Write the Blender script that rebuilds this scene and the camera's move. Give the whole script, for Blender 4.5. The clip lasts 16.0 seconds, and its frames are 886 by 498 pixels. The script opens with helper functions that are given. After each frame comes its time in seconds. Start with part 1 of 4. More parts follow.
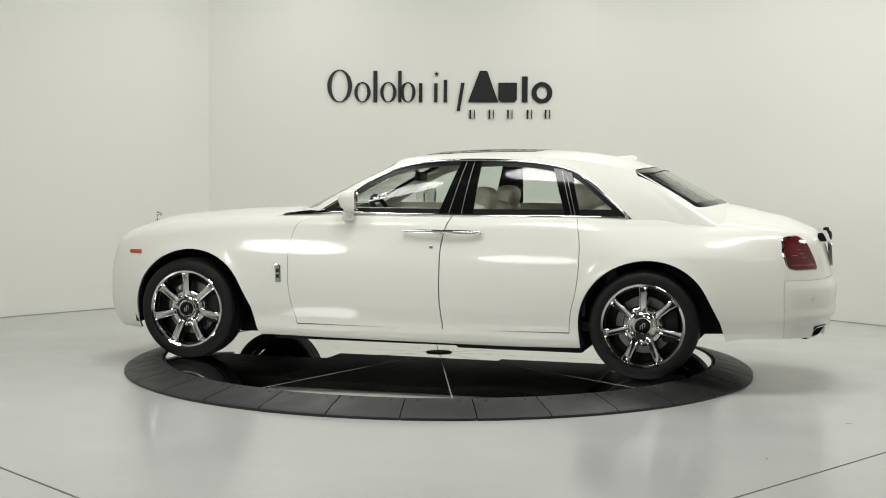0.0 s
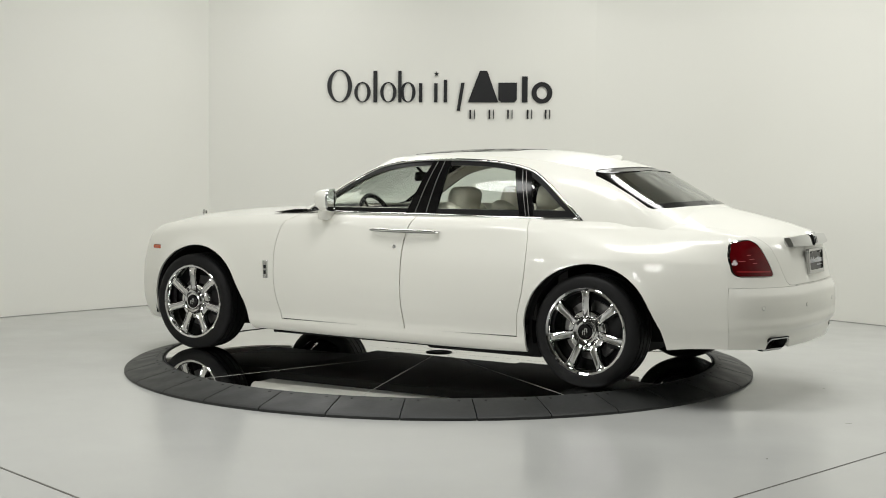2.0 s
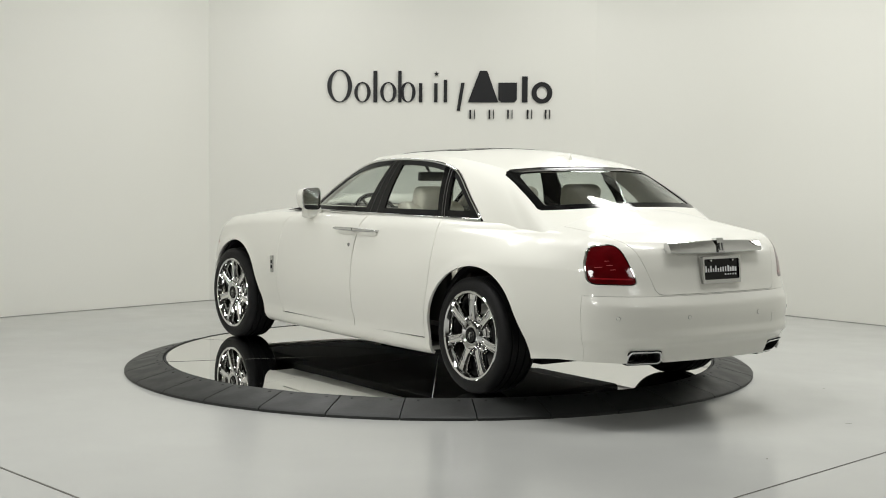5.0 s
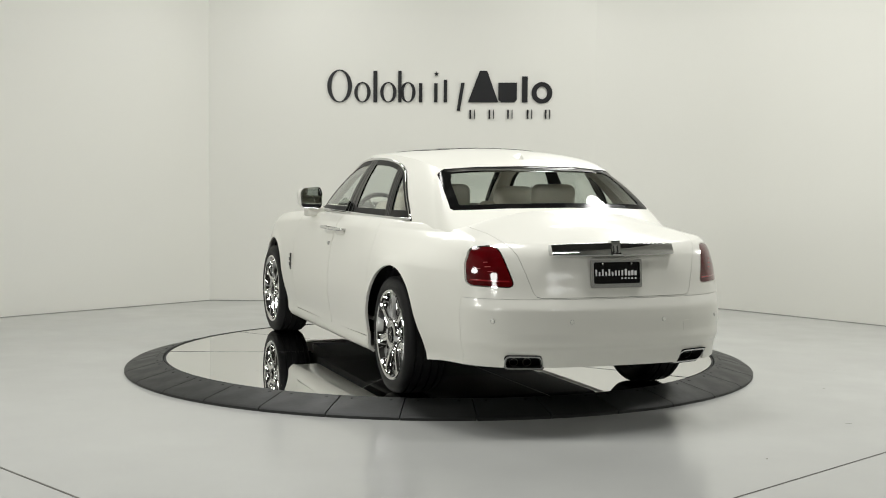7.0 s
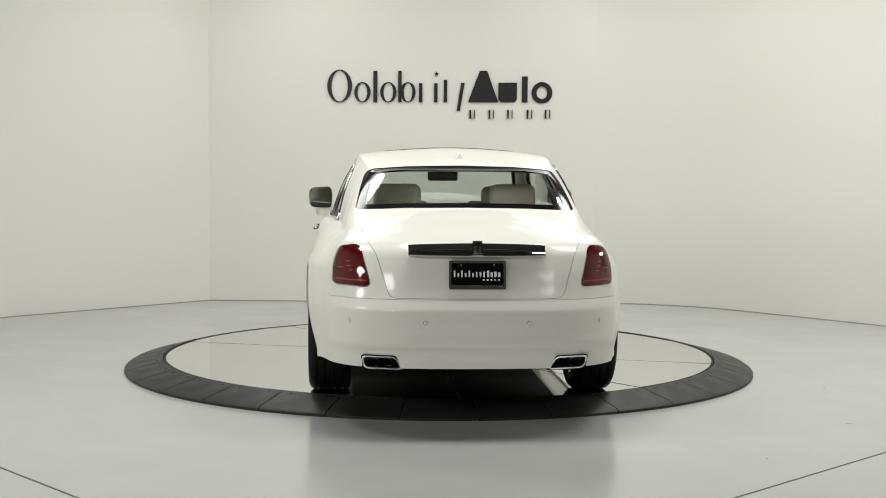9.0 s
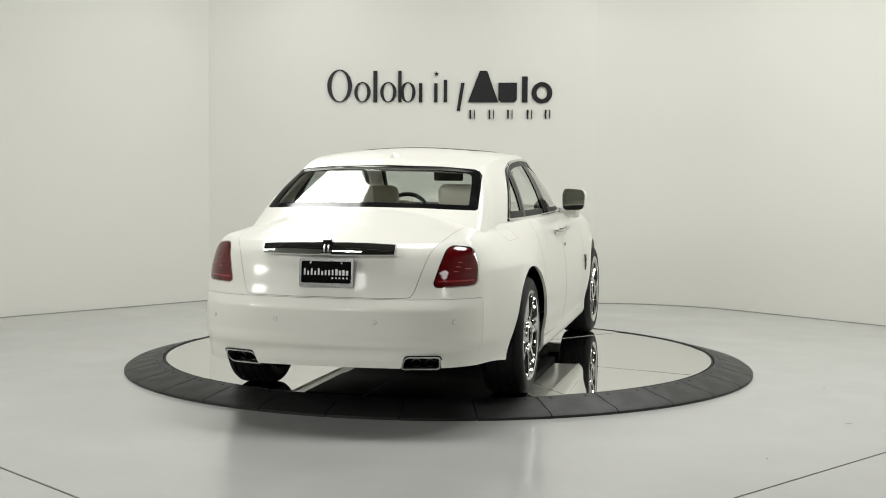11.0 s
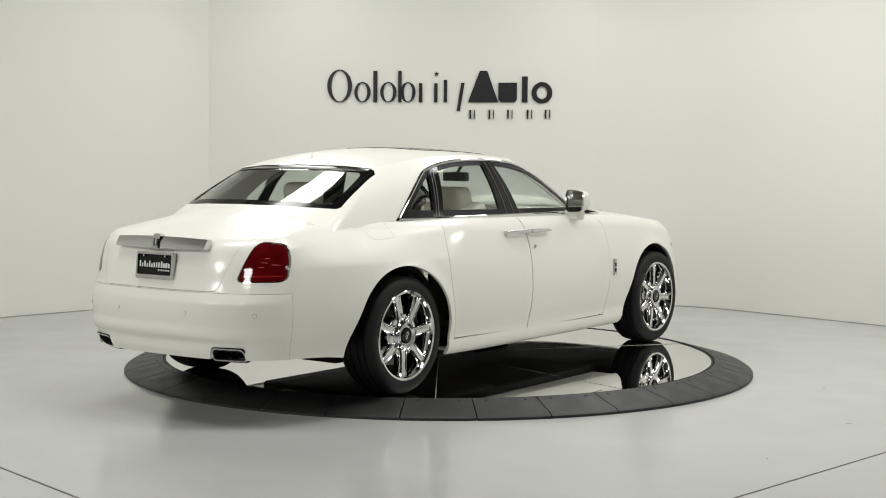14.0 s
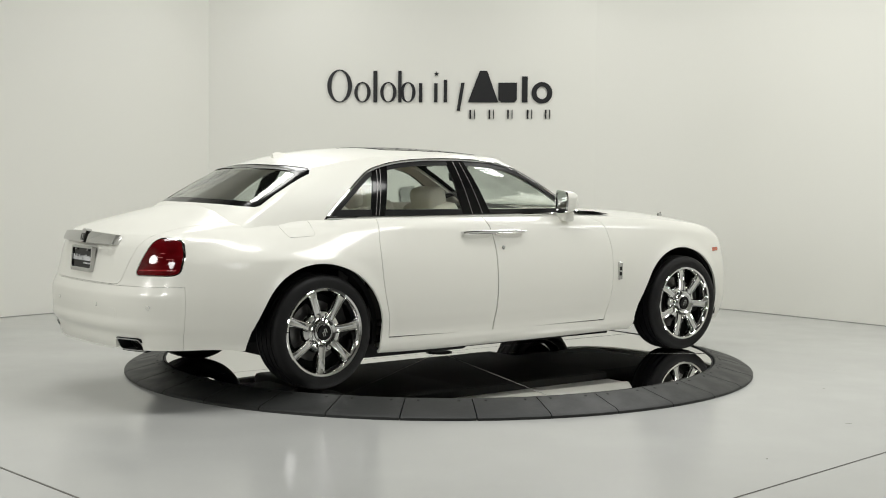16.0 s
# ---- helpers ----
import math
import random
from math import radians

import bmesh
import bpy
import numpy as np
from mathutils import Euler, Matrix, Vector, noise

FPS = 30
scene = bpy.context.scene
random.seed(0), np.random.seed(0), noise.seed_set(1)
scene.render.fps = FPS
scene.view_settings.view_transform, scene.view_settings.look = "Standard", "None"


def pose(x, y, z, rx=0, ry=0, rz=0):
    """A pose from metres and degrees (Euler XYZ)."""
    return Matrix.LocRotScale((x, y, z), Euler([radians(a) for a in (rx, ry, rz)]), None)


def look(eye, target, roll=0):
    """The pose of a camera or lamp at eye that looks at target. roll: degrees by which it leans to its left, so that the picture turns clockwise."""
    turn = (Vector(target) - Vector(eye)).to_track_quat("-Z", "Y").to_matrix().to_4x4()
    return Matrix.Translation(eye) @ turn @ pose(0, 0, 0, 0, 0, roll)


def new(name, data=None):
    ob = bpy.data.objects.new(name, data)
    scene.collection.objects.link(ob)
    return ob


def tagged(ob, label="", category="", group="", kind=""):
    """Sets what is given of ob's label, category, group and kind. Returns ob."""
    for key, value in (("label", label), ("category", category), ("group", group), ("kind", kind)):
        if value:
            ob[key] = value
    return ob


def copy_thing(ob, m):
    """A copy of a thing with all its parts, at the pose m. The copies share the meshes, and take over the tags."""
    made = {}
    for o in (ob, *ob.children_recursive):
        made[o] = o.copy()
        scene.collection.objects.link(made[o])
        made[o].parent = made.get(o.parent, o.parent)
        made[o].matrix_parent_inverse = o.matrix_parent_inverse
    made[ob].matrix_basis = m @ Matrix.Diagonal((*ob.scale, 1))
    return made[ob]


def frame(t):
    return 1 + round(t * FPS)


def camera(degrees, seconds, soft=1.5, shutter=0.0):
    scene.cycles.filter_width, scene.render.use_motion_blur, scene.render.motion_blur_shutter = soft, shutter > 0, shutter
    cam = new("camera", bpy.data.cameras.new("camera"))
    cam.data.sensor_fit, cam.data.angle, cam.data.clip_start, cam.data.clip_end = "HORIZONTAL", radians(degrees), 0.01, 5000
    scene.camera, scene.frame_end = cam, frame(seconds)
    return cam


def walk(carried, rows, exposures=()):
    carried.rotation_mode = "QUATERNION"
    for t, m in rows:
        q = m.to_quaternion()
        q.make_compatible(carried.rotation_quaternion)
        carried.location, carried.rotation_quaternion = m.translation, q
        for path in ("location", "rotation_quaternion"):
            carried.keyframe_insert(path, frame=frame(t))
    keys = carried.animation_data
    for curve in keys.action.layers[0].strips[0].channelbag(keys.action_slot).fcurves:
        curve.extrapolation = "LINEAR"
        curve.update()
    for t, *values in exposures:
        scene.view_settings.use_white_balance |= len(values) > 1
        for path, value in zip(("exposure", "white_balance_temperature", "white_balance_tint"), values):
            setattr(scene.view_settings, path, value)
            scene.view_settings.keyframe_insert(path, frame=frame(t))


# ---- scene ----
cam = camera(36.12, 16.0, soft=1.0)
EYE = (0.0, -10.239, 1.508)
CAMERA_POSE = look(EYE, (0.00245, -9.24094, 1.44579), 0.43)
walk(cam, [(0.0, CAMERA_POSE), (16.0, CAMERA_POSE)], [(0.0, 0.0), (16.0, 0.0)])

# ---- world and lights ----
world = bpy.data.worlds.new("world")
scene.world = world
world.use_nodes = True
world.node_tree.nodes["Background"].inputs[0].default_value = (0.9, 0.95, 1.0, 1)
world.node_tree.nodes["Background"].inputs[1].default_value = 0.05

CEIL = 5.6
# overhead panels: x, y, watts; and tilted panels round the turntable: x, y, z, watts
PANELS = [(-2.5, -2.5, 48), (0.0, -2.5, 68), (2.6, -2.4, 66), (-1.9, 0.6, 44), (2.9, 0.8, 62), (-1.6, 2.9, 26), (1.9, 2.9, 22)]
TILTED = [(-4.8, -5.2, 2.6, 58), (-3.0, -7.8, 2.7, 46), (3.2, -7.0, 2.8, 18), (5.4, -0.4, 2.8, 30), (-1.9, 3.9, 4.05, 12), (1.9, 3.9, 4.05, 12)]


def panel_lights():
    spots = [(look((x, y, 4.39), (x, y, 0)), power, 1.5, 0.9) for x, y, power in PANELS]
    spots += [(look((x, y, z), (0, 0, 0.8)), power, 1.2, 0.8) for x, y, z, power in TILTED]
    for m, power, w, h in spots:
        lamp = bpy.data.lights.new("panel_light", "AREA")
        lamp.shape, lamp.size, lamp.size_y, lamp.energy, lamp.color = "ELLIPSE", w, h, power, (0.985, 0.988, 0.962)
        new("panel_light", lamp).matrix_world = m


panel_lights()


# ---- materials ----
def material(name, color, rough=0.5, metal=0.0, vary=0.0, scale=5.0, bump=0.0, bump_scale=60.0, coat=0.0, spec=0.5, rough_vary=0.0, transmission=0.0, ior=1.45, emit=0.0):
    m = bpy.data.materials.new(name)
    m.use_nodes = True
    nt = m.node_tree
    b = nt.nodes["Principled BSDF"]
    b.inputs["Base Color"].default_value = (*color, 1)
    b.inputs["Roughness"].default_value = rough
    b.inputs["Metallic"].default_value = metal
    b.inputs["Coat Weight"].default_value = coat
    b.inputs["Coat Roughness"].default_value = 0.02
    b.inputs["Specular IOR Level"].default_value = spec
    b.inputs["Transmission Weight"].default_value = transmission
    b.inputs["IOR"].default_value = ior
    if emit:
        b.inputs["Emission Color"].default_value = (*color, 1)
        b.inputs["Emission Strength"].default_value = emit
    if vary or bump or rough_vary:
        tc = nt.nodes.new("ShaderNodeTexCoord")
        n1 = nt.nodes.new("ShaderNodeTexNoise")
        n1.inputs["Scale"].default_value = scale
        n1.inputs["Detail"].default_value = 6
        nt.links.new(tc.outputs["Object"], n1.inputs["Vector"])
        if vary:
            mx = nt.nodes.new("ShaderNodeMix")
            mx.data_type = "RGBA"
            mx.inputs[6].default_value = (*[c * (1 - vary) for c in color], 1)
            mx.inputs[7].default_value = (*[min(1, c * (1 + vary)) for c in color], 1)
            nt.links.new(n1.outputs[0], mx.inputs[0])
            nt.links.new(mx.outputs[2], b.inputs["Base Color"])
        if rough_vary:
            mr = nt.nodes.new("ShaderNodeMapRange")
            mr.inputs[1].default_value, mr.inputs[2].default_value = 0.3, 0.7
            mr.inputs[3].default_value, mr.inputs[4].default_value = max(0, rough - rough_vary), rough + rough_vary
            nt.links.new(n1.outputs[0], mr.inputs[0])
            nt.links.new(mr.outputs[0], b.inputs["Roughness"])
        if bump:
            n2 = nt.nodes.new("ShaderNodeTexNoise")
            n2.inputs["Scale"].default_value = bump_scale
            n2.inputs["Detail"].default_value = 4
            nt.links.new(tc.outputs["Object"], n2.inputs["Vector"])
            bp = nt.nodes.new("ShaderNodeBump")
            bp.inputs["Strength"].default_value = bump
            bp.inputs["Distance"].default_value = 0.01
            nt.links.new(n2.outputs[0], bp.inputs["Height"])
            nt.links.new(bp.outputs[0], b.inputs["Normal"])
    return m


WALL = material("wall_paint", (0.806, 0.801, 0.745), 0.55, vary=0.015, scale=0.7, bump=0.04, bump_scale=90, spec=0.35)
FLOOR = material("floor_epoxy", (0.485, 0.49, 0.471), 0.20, vary=0.03, scale=0.9, bump=0.012, bump_scale=7, rough_vary=0.06)
SEAL = material("sealant_grey", (0.26, 0.254, 0.238), 0.7, vary=0.2, scale=4)
JOINT = material("joint_dark", (0.13, 0.125, 0.11), 0.8, vary=0.3, scale=9)
CEILING = material("ceiling_dark", (0.07, 0.068, 0.064), 0.8, vary=0.1, scale=2)
STEEL = material("painted_steel", (0.45, 0.45, 0.43), 0.5, vary=0.1, scale=3)
SIGN = material("sign_vinyl", (0.012, 0.012, 0.013), 0.35, vary=0.2, scale=30)
PAINT = material("car_paint", (0.80, 0.792, 0.725), 0.30, vary=0.008, scale=2.0, coat=0.42, spec=0.35)
CHROME = material("chrome", (0.66, 0.66, 0.655), 0.03, 1.0, rough_vary=0.015, scale=20)
SATIN = material("satin_metal", (0.55, 0.55, 0.54), 0.25, 1.0, vary=0.1, scale=40)
BLACK = material("gloss_black", (0.005, 0.005, 0.005), 0.10, vary=0.1, scale=10, spec=0.25)
# black plastic; also blackens cut panel edges in place of shade in the gaps
TRIM_AND_SHADE = material("black_plastic_and_shade", (0.012, 0.012, 0.012), 0.55, vary=0.2, scale=30, spec=0.3)
WINDOW_RUBBER = material("window_rubber", (0.006, 0.006, 0.006), 0.4, vary=0.2, scale=30, spec=0.2)
UNDER = material("underbody_black", (0.008, 0.008, 0.008), 0.75, vary=0.3, scale=6)
RUBBER = material("tyre_rubber", (0.007, 0.007, 0.0072), 0.55, vary=0.25, scale=25, bump=0.15, bump_scale=120, spec=0.28)
IRON = material("brake_iron", (0.20, 0.195, 0.19), 0.4, 1.0, vary=0.2, scale=25)
GLASS = material("window_glass", (0.84, 0.88, 0.85), 0.0, transmission=1.0, ior=1.33)
REDLENS = material("red_lens", (0.085, 0.0015, 0.003), 0.06, coat=0.3, vary=0.8, scale=11, spec=0.5)
FIN = material("reflector_fin", (0.42, 0.08, 0.08), 0.2, coat=0.5, vary=0.3, scale=60)
REDBAND = material("red_band", (0.30, 0.01, 0.015), 0.15, coat=1.0, vary=0.3, scale=30)
AMBER = material("amber_lens", (0.46, 0.065, 0.006), 0.1, coat=0.4, vary=0.2, scale=30)
LEATHER = material("cream_leather", (0.62, 0.59, 0.50), 0.45, vary=0.06, scale=12, bump=0.12, bump_scale=180)
CABIN = material("cabin_dark", (0.030, 0.028, 0.025), 0.5, vary=0.2, scale=12)
LINING = material("cabin_lining", (0.50, 0.475, 0.41), 0.8, vary=0.05, scale=40)
MIRROR = material("mirror_glass", (0.55, 0.56, 0.56), 0.01, 1.0, rough_vary=0.005, scale=8)
DISC = material("polished_deck", (0.80, 0.80, 0.79), 0.012, 1.0, vary=0.02, scale=2, rough_vary=0.008)
RING = material("ring_rubber", (0.019, 0.020, 0.019), 0.50, vary=0.22, scale=6, bump=0.1, bump_scale=70, rough_vary=0.1)
WHITE = material("white_print", (0.8, 0.8, 0.8), 0.4, vary=0.03, scale=30)
DIM = material("dark_wall", (0.075, 0.072, 0.068), 0.7, vary=0.1, scale=1.5)


# ---- mesh tools ----
def hermite(xs, ys, x):
    """Smooth curve through (xs, ys), xs rising."""
    xs, ys, x = np.asarray(xs, float), np.asarray(ys, float), np.asarray(x, float)
    d = np.diff(ys) / np.diff(xs)
    m = np.concatenate([[d[0]], (d[1:] * np.diff(xs)[:-1] + d[:-1] * np.diff(xs)[1:]) / (xs[2:] - xs[:-2]), [d[-1]]])
    i = np.clip(np.searchsorted(xs, x) - 1, 0, len(xs) - 2)
    h = xs[i + 1] - xs[i]
    u = np.clip((x - xs[i]) / h, 0, 1)
    return (2 * u**3 - 3 * u**2 + 1) * ys[i] + (u**3 - 2 * u**2 + u) * h * m[i] + (3 * u**2 - 2 * u**3) * ys[i + 1] + (u**3 - u**2) * h * m[i + 1]


def along(pts, n, even=None):
    """n points on a smooth curve through pts; even: the parameter of each control point."""
    pts = np.asarray(pts, float)
    k = np.concatenate([[0], np.cumsum(np.linalg.norm(np.diff(pts, axis=0), axis=1))]) if even is None else np.asarray(even, float)
    u = np.linspace(k[0], k[-1], n)
    return np.stack([hermite(k, pts[:, a], u) for a in range(pts.shape[1])], -1)


def mesh_of(name, verts, faces, mat=None, smooth=True, angle=30):
    me = bpy.data.meshes.new(name)
    me.from_pydata([tuple(map(float, v)) for v in verts], [], [tuple(map(int, f)) for f in faces])
    me.update()
    if mat:
        me.materials.append(mat)
    if smooth:
        me.shade_smooth()
        me.set_sharp_from_angle(angle=radians(angle))
    return me


def slab(grid, thick, lift=0.0):
    """A closed shell from an outer grid (n, m, 3) of points, thick inward."""
    n, m, _ = grid.shape
    du, dv = np.gradient(grid, axis=0), np.gradient(grid, axis=1)
    nr = np.cross(du, dv)
    ln = np.linalg.norm(nr, axis=-1, keepdims=True)
    nr = nr / np.maximum(ln, 1e-9)
    mid = grid.reshape(-1, 3).mean(0)
    if (nr * (grid - mid * [1, 0, 1])).sum() < 0:
        nr = -nr
    edge = np.abs(grid[..., 1]) < 1e-6
    nr[edge, 1] = 0
    a, b = grid + nr * lift, grid + nr * (lift - thick)
    verts = np.concatenate([a.reshape(-1, 3), b.reshape(-1, 3)])
    k = n * m
    idx = np.arange(k).reshape(n, m)
    q = np.stack([idx[:-1, :-1], idx[1:, :-1], idx[1:, 1:], idx[:-1, 1:]], -1).reshape(-1, 4)
    rim = np.concatenate([idx[:, 0], idx[-1, 1:], idx[-2::-1, -1], idx[0, -2:0:-1]])
    nx = np.roll(rim, -1)
    faces = [*q, *(q[:, ::-1] + k), *np.stack([nx, rim, rim + k, nx + k], -1)]
    me = mesh_of("shell", verts, faces, None, False)
    me.materials.append(PAINT)
    me.materials.append(TRIM_AND_SHADE)
    bm = bmesh.new()
    bm.from_mesh(me)
    bmesh.ops.remove_doubles(bm, verts=bm.verts, dist=1e-5)
    bmesh.ops.dissolve_degenerate(bm, edges=bm.edges, dist=1e-6)
    bmesh.ops.recalc_face_normals(bm, faces=bm.faces)
    bm.to_mesh(me)
    bm.free()
    return me


def prism(poly, axis, lo, hi):
    """A closed prism: poly in the two other axes, run along axis."""
    poly = [tuple(p) for p in poly]
    n = len(poly)

    def put(p, d):
        return {"x": (d, p[0], p[1]), "y": (p[0], d, p[1]), "z": (p[0], p[1], d)}[axis]

    verts = [put(p, lo) for p in poly] + [put(p, hi) for p in poly]
    faces = [tuple(range(n))[::-1], tuple(range(n, 2 * n))] + [(i, (i + 1) % n, n + (i + 1) % n, n + i) for i in range(n)]
    me = mesh_of("prism", verts, faces, None, False)
    me.materials.append(PAINT)
    me.materials.append(TRIM_AND_SHADE)
    bm = bmesh.new()
    bm.from_mesh(me)
    bmesh.ops.recalc_face_normals(bm, faces=bm.faces)
    # cut faces take the black slot, so gaps and lips look shaded
    for f in bm.faces:
        f.material_index = 1
    bm.to_mesh(me)
    bm.free()
    return me


def boolean_once(me, others, op, nudge, folds):
    ob = new("work", me.copy())
    temps = []
    for o in others:
        t = new("tool", o)
        t.location = (nudge, nudge * 0.7, nudge * 0.4)
        temps.append(t)
        mod = ob.modifiers.new("cut", "BOOLEAN")
        mod.operation, mod.solver, mod.object, mod.use_self = op, "EXACT", t, folds
    bpy.context.view_layer.update()
    out = bpy.data.meshes.new_from_object(ob.evaluated_get(bpy.context.evaluated_depsgraph_get()))
    for t in [ob, *temps]:
        bpy.data.objects.remove(t)
    return out


def bounds(me):
    co = np.empty(len(me.vertices) * 3)
    me.vertices.foreach_get("co", co)
    co = co.reshape(-1, 3)
    return co.min(0), co.max(0)


def boolean(me, others, op="DIFFERENCE"):
    """Cuts me with others; a cut that comes out larger than me is made again with the tools a hair aside."""
    lo, hi = bounds(me)
    for nudge, folds in ((0.0, False), (0.00013, False), (-0.00017, False), (0.0, True), (0.0003, True)):
        out = boolean_once(me, others, op, nudge, folds)
        if len(out.vertices):
            a, b = bounds(out)
            if (a > lo - 1e-4).all() and (b < hi + 1e-4).all():
                return out
    return out


def grown(poly, d):
    """poly moved outward by d (inward where negative)."""
    p = np.asarray(poly, float)
    area = 0.5 * np.sum(p[:, 0] * np.roll(p[:, 1], -1) - np.roll(p[:, 0], -1) * p[:, 1])
    e = np.roll(p, -1, 0) - p
    e /= np.maximum(np.linalg.norm(e, axis=1, keepdims=True), 1e-9)
    nrm = np.stack([e[:, 1], -e[:, 0]], -1) * np.sign(area)
    prev = np.roll(nrm, 1, 0)
    b = nrm + prev
    b /= np.maximum((b * b).sum(1, keepdims=True) / 2, 0.06 if d < 0 else 0.5)
    out = p + b * d
    if d >= 0:
        return out
    # drop what an inward move has turned over
    q = np.roll(p, -1, 0)
    seg = q - p
    t = np.clip(((out[:, None] - p) * seg).sum(-1) / np.maximum((seg * seg).sum(-1), 1e-12), 0, 1)
    near = np.linalg.norm(out[:, None] - (p + t[..., None] * seg), axis=-1).min(1)
    return out[near > -d * 0.97]


def finish(me, mat, angle=28, both=False, seam=True):
    """Material, smooth shading; both: join with the mirror image across y = 0."""
    bm = bmesh.new()
    bm.from_mesh(me)
    if both:
        dead = [f for f in bm.faces if all(abs(v.co.y) < 2e-5 for v in f.verts)]
        bmesh.ops.delete(bm, geom=dead, context="FACES")
        dup = bmesh.ops.duplicate(bm, geom=bm.verts[:] + bm.edges[:] + bm.faces[:])
        vs = [g for g in dup["geom"] if isinstance(g, bmesh.types.BMVert)]
        fs = [g for g in dup["geom"] if isinstance(g, bmesh.types.BMFace)]
        for v in vs:
            v.co.y = -v.co.y
        bmesh.ops.reverse_faces(bm, faces=fs)
        bmesh.ops.remove_doubles(bm, verts=[v for v in bm.verts if abs(v.co.y) < 1e-4], dist=2e-5)
    out = bpy.data.meshes.new("part")
    bm.to_mesh(out)
    bm.free()
    out.materials.clear()
    out.materials.append(mat)
    # painted panels get black cut edges, standing in for shade between them
    out.materials.append(TRIM_AND_SHADE if mat == PAINT else mat)
    out.shade_smooth()
    out.set_sharp_from_angle(angle=radians(angle))
    return out


def mirrored(me):
    bm = bmesh.new()
    bm.from_mesh(me)
    for v in bm.verts:
        v.co.y = -v.co.y
    bmesh.ops.reverse_faces(bm, faces=bm.faces)
    out = bpy.data.meshes.new("part")
    bm.to_mesh(out)
    bm.free()
    for m in me.materials:
        out.materials.append(m)
    out.set_sharp_from_angle(angle=radians(28))
    return out


def part(name, me, parent, label="", at=None, mat=None):
    """Links a mesh (or a bmesh) as one part under a thing or a part."""
    if isinstance(me, bmesh.types.BMesh):
        bm, me = me, bpy.data.meshes.new(name)
        bm.to_mesh(me)
        bm.free()
        me.shade_smooth()
        me.set_sharp_from_angle(angle=radians(32))
        me.materials.append(mat)
    ob = new(name, me)
    ob.parent = parent
    if at is not None:
        ob.matrix_basis = at
    return tagged(ob, label)


def box(x0, x1, y0, y1, z0, z1, bevel=0.0, seg=2, bm=None):
    out = bm or bmesh.new()
    made = bmesh.ops.create_cube(out, size=1)["verts"]
    for v in made:
        v.co = Vector(((x0 + x1) / 2 + v.co.x * (x1 - x0), (y0 + y1) / 2 + v.co.y * (y1 - y0), (z0 + z1) / 2 + v.co.z * (z1 - z0)))
    if bevel:
        es = list({e for v in made for e in v.link_edges})
        bmesh.ops.bevel(out, geom=es, offset=bevel, segments=seg, profile=0.5, affect="EDGES")
    return out


def lathe(profile, n, axis="y", bm=None):
    """Turns a profile of (radius, distance along the axis) round the axis."""
    out = bm or bmesh.new()
    rings = []
    for r, d in profile:
        row = []
        for k in range(n):
            a = 2 * math.pi * k / n
            c, s = r * math.cos(a), r * math.sin(a)
            row.append(out.verts.new((c, d, s) if axis == "y" else (c, s, d) if axis == "z" else (d, c, s)))
        rings.append(row)
    for a, b in zip(rings, rings[1:]):
        for k in range(n):
            out.faces.new((a[k], a[(k + 1) % n], b[(k + 1) % n], b[k]))
    bmesh.ops.recalc_face_normals(out, faces=out.faces)
    return out


def tube(path, r, n=8, closed=False, bm=None, flat=1.0):
    """A rod along path; flat squeezes it in z."""
    out = bm or bmesh.new()
    pts = [Vector(p) for p in path]
    rows = []
    for i, p in enumerate(pts):
        a, b = (pts[i - 1] if i or closed else p), (pts[(i + 1) % len(pts)] if i + 1 < len(pts) or closed else p)
        d = (b - a).normalized()
        side = d.cross(Vector((0, 0, 1)))
        side = (side if side.length > 1e-3 else d.cross(Vector((1, 0, 0)))).normalized()
        up = side.cross(d)
        rows.append([out.verts.new(p + side * r * math.cos(2 * math.pi * k / n) + up * r * flat * math.sin(2 * math.pi * k / n)) for k in range(n)])
    for a, b in zip(rows, rows[1:] + ([rows[0]] if closed else [])):
        for k in range(n):
            out.faces.new((a[k], a[(k + 1) % n], b[(k + 1) % n], b[k]))
    if not closed:
        out.faces.new(rows[0][::-1])
        out.faces.new(rows[-1])
    bmesh.ops.recalc_face_normals(out, faces=out.faces)
    return out


def thing(name, bm, mat, label, category, group="", kind="", at=None):
    ob = part(name, bm, None, mat=mat)
    if at is not None:
        ob.matrix_basis = at
    return tagged(ob, label, category, group, kind)


# ---- room ----
ROOM = [(-2.52, 4.60), (2.58, 4.58), (6.60, -0.12), (6.60, -13.0), (-6.60, -13.0), (-6.60, 0.32)]


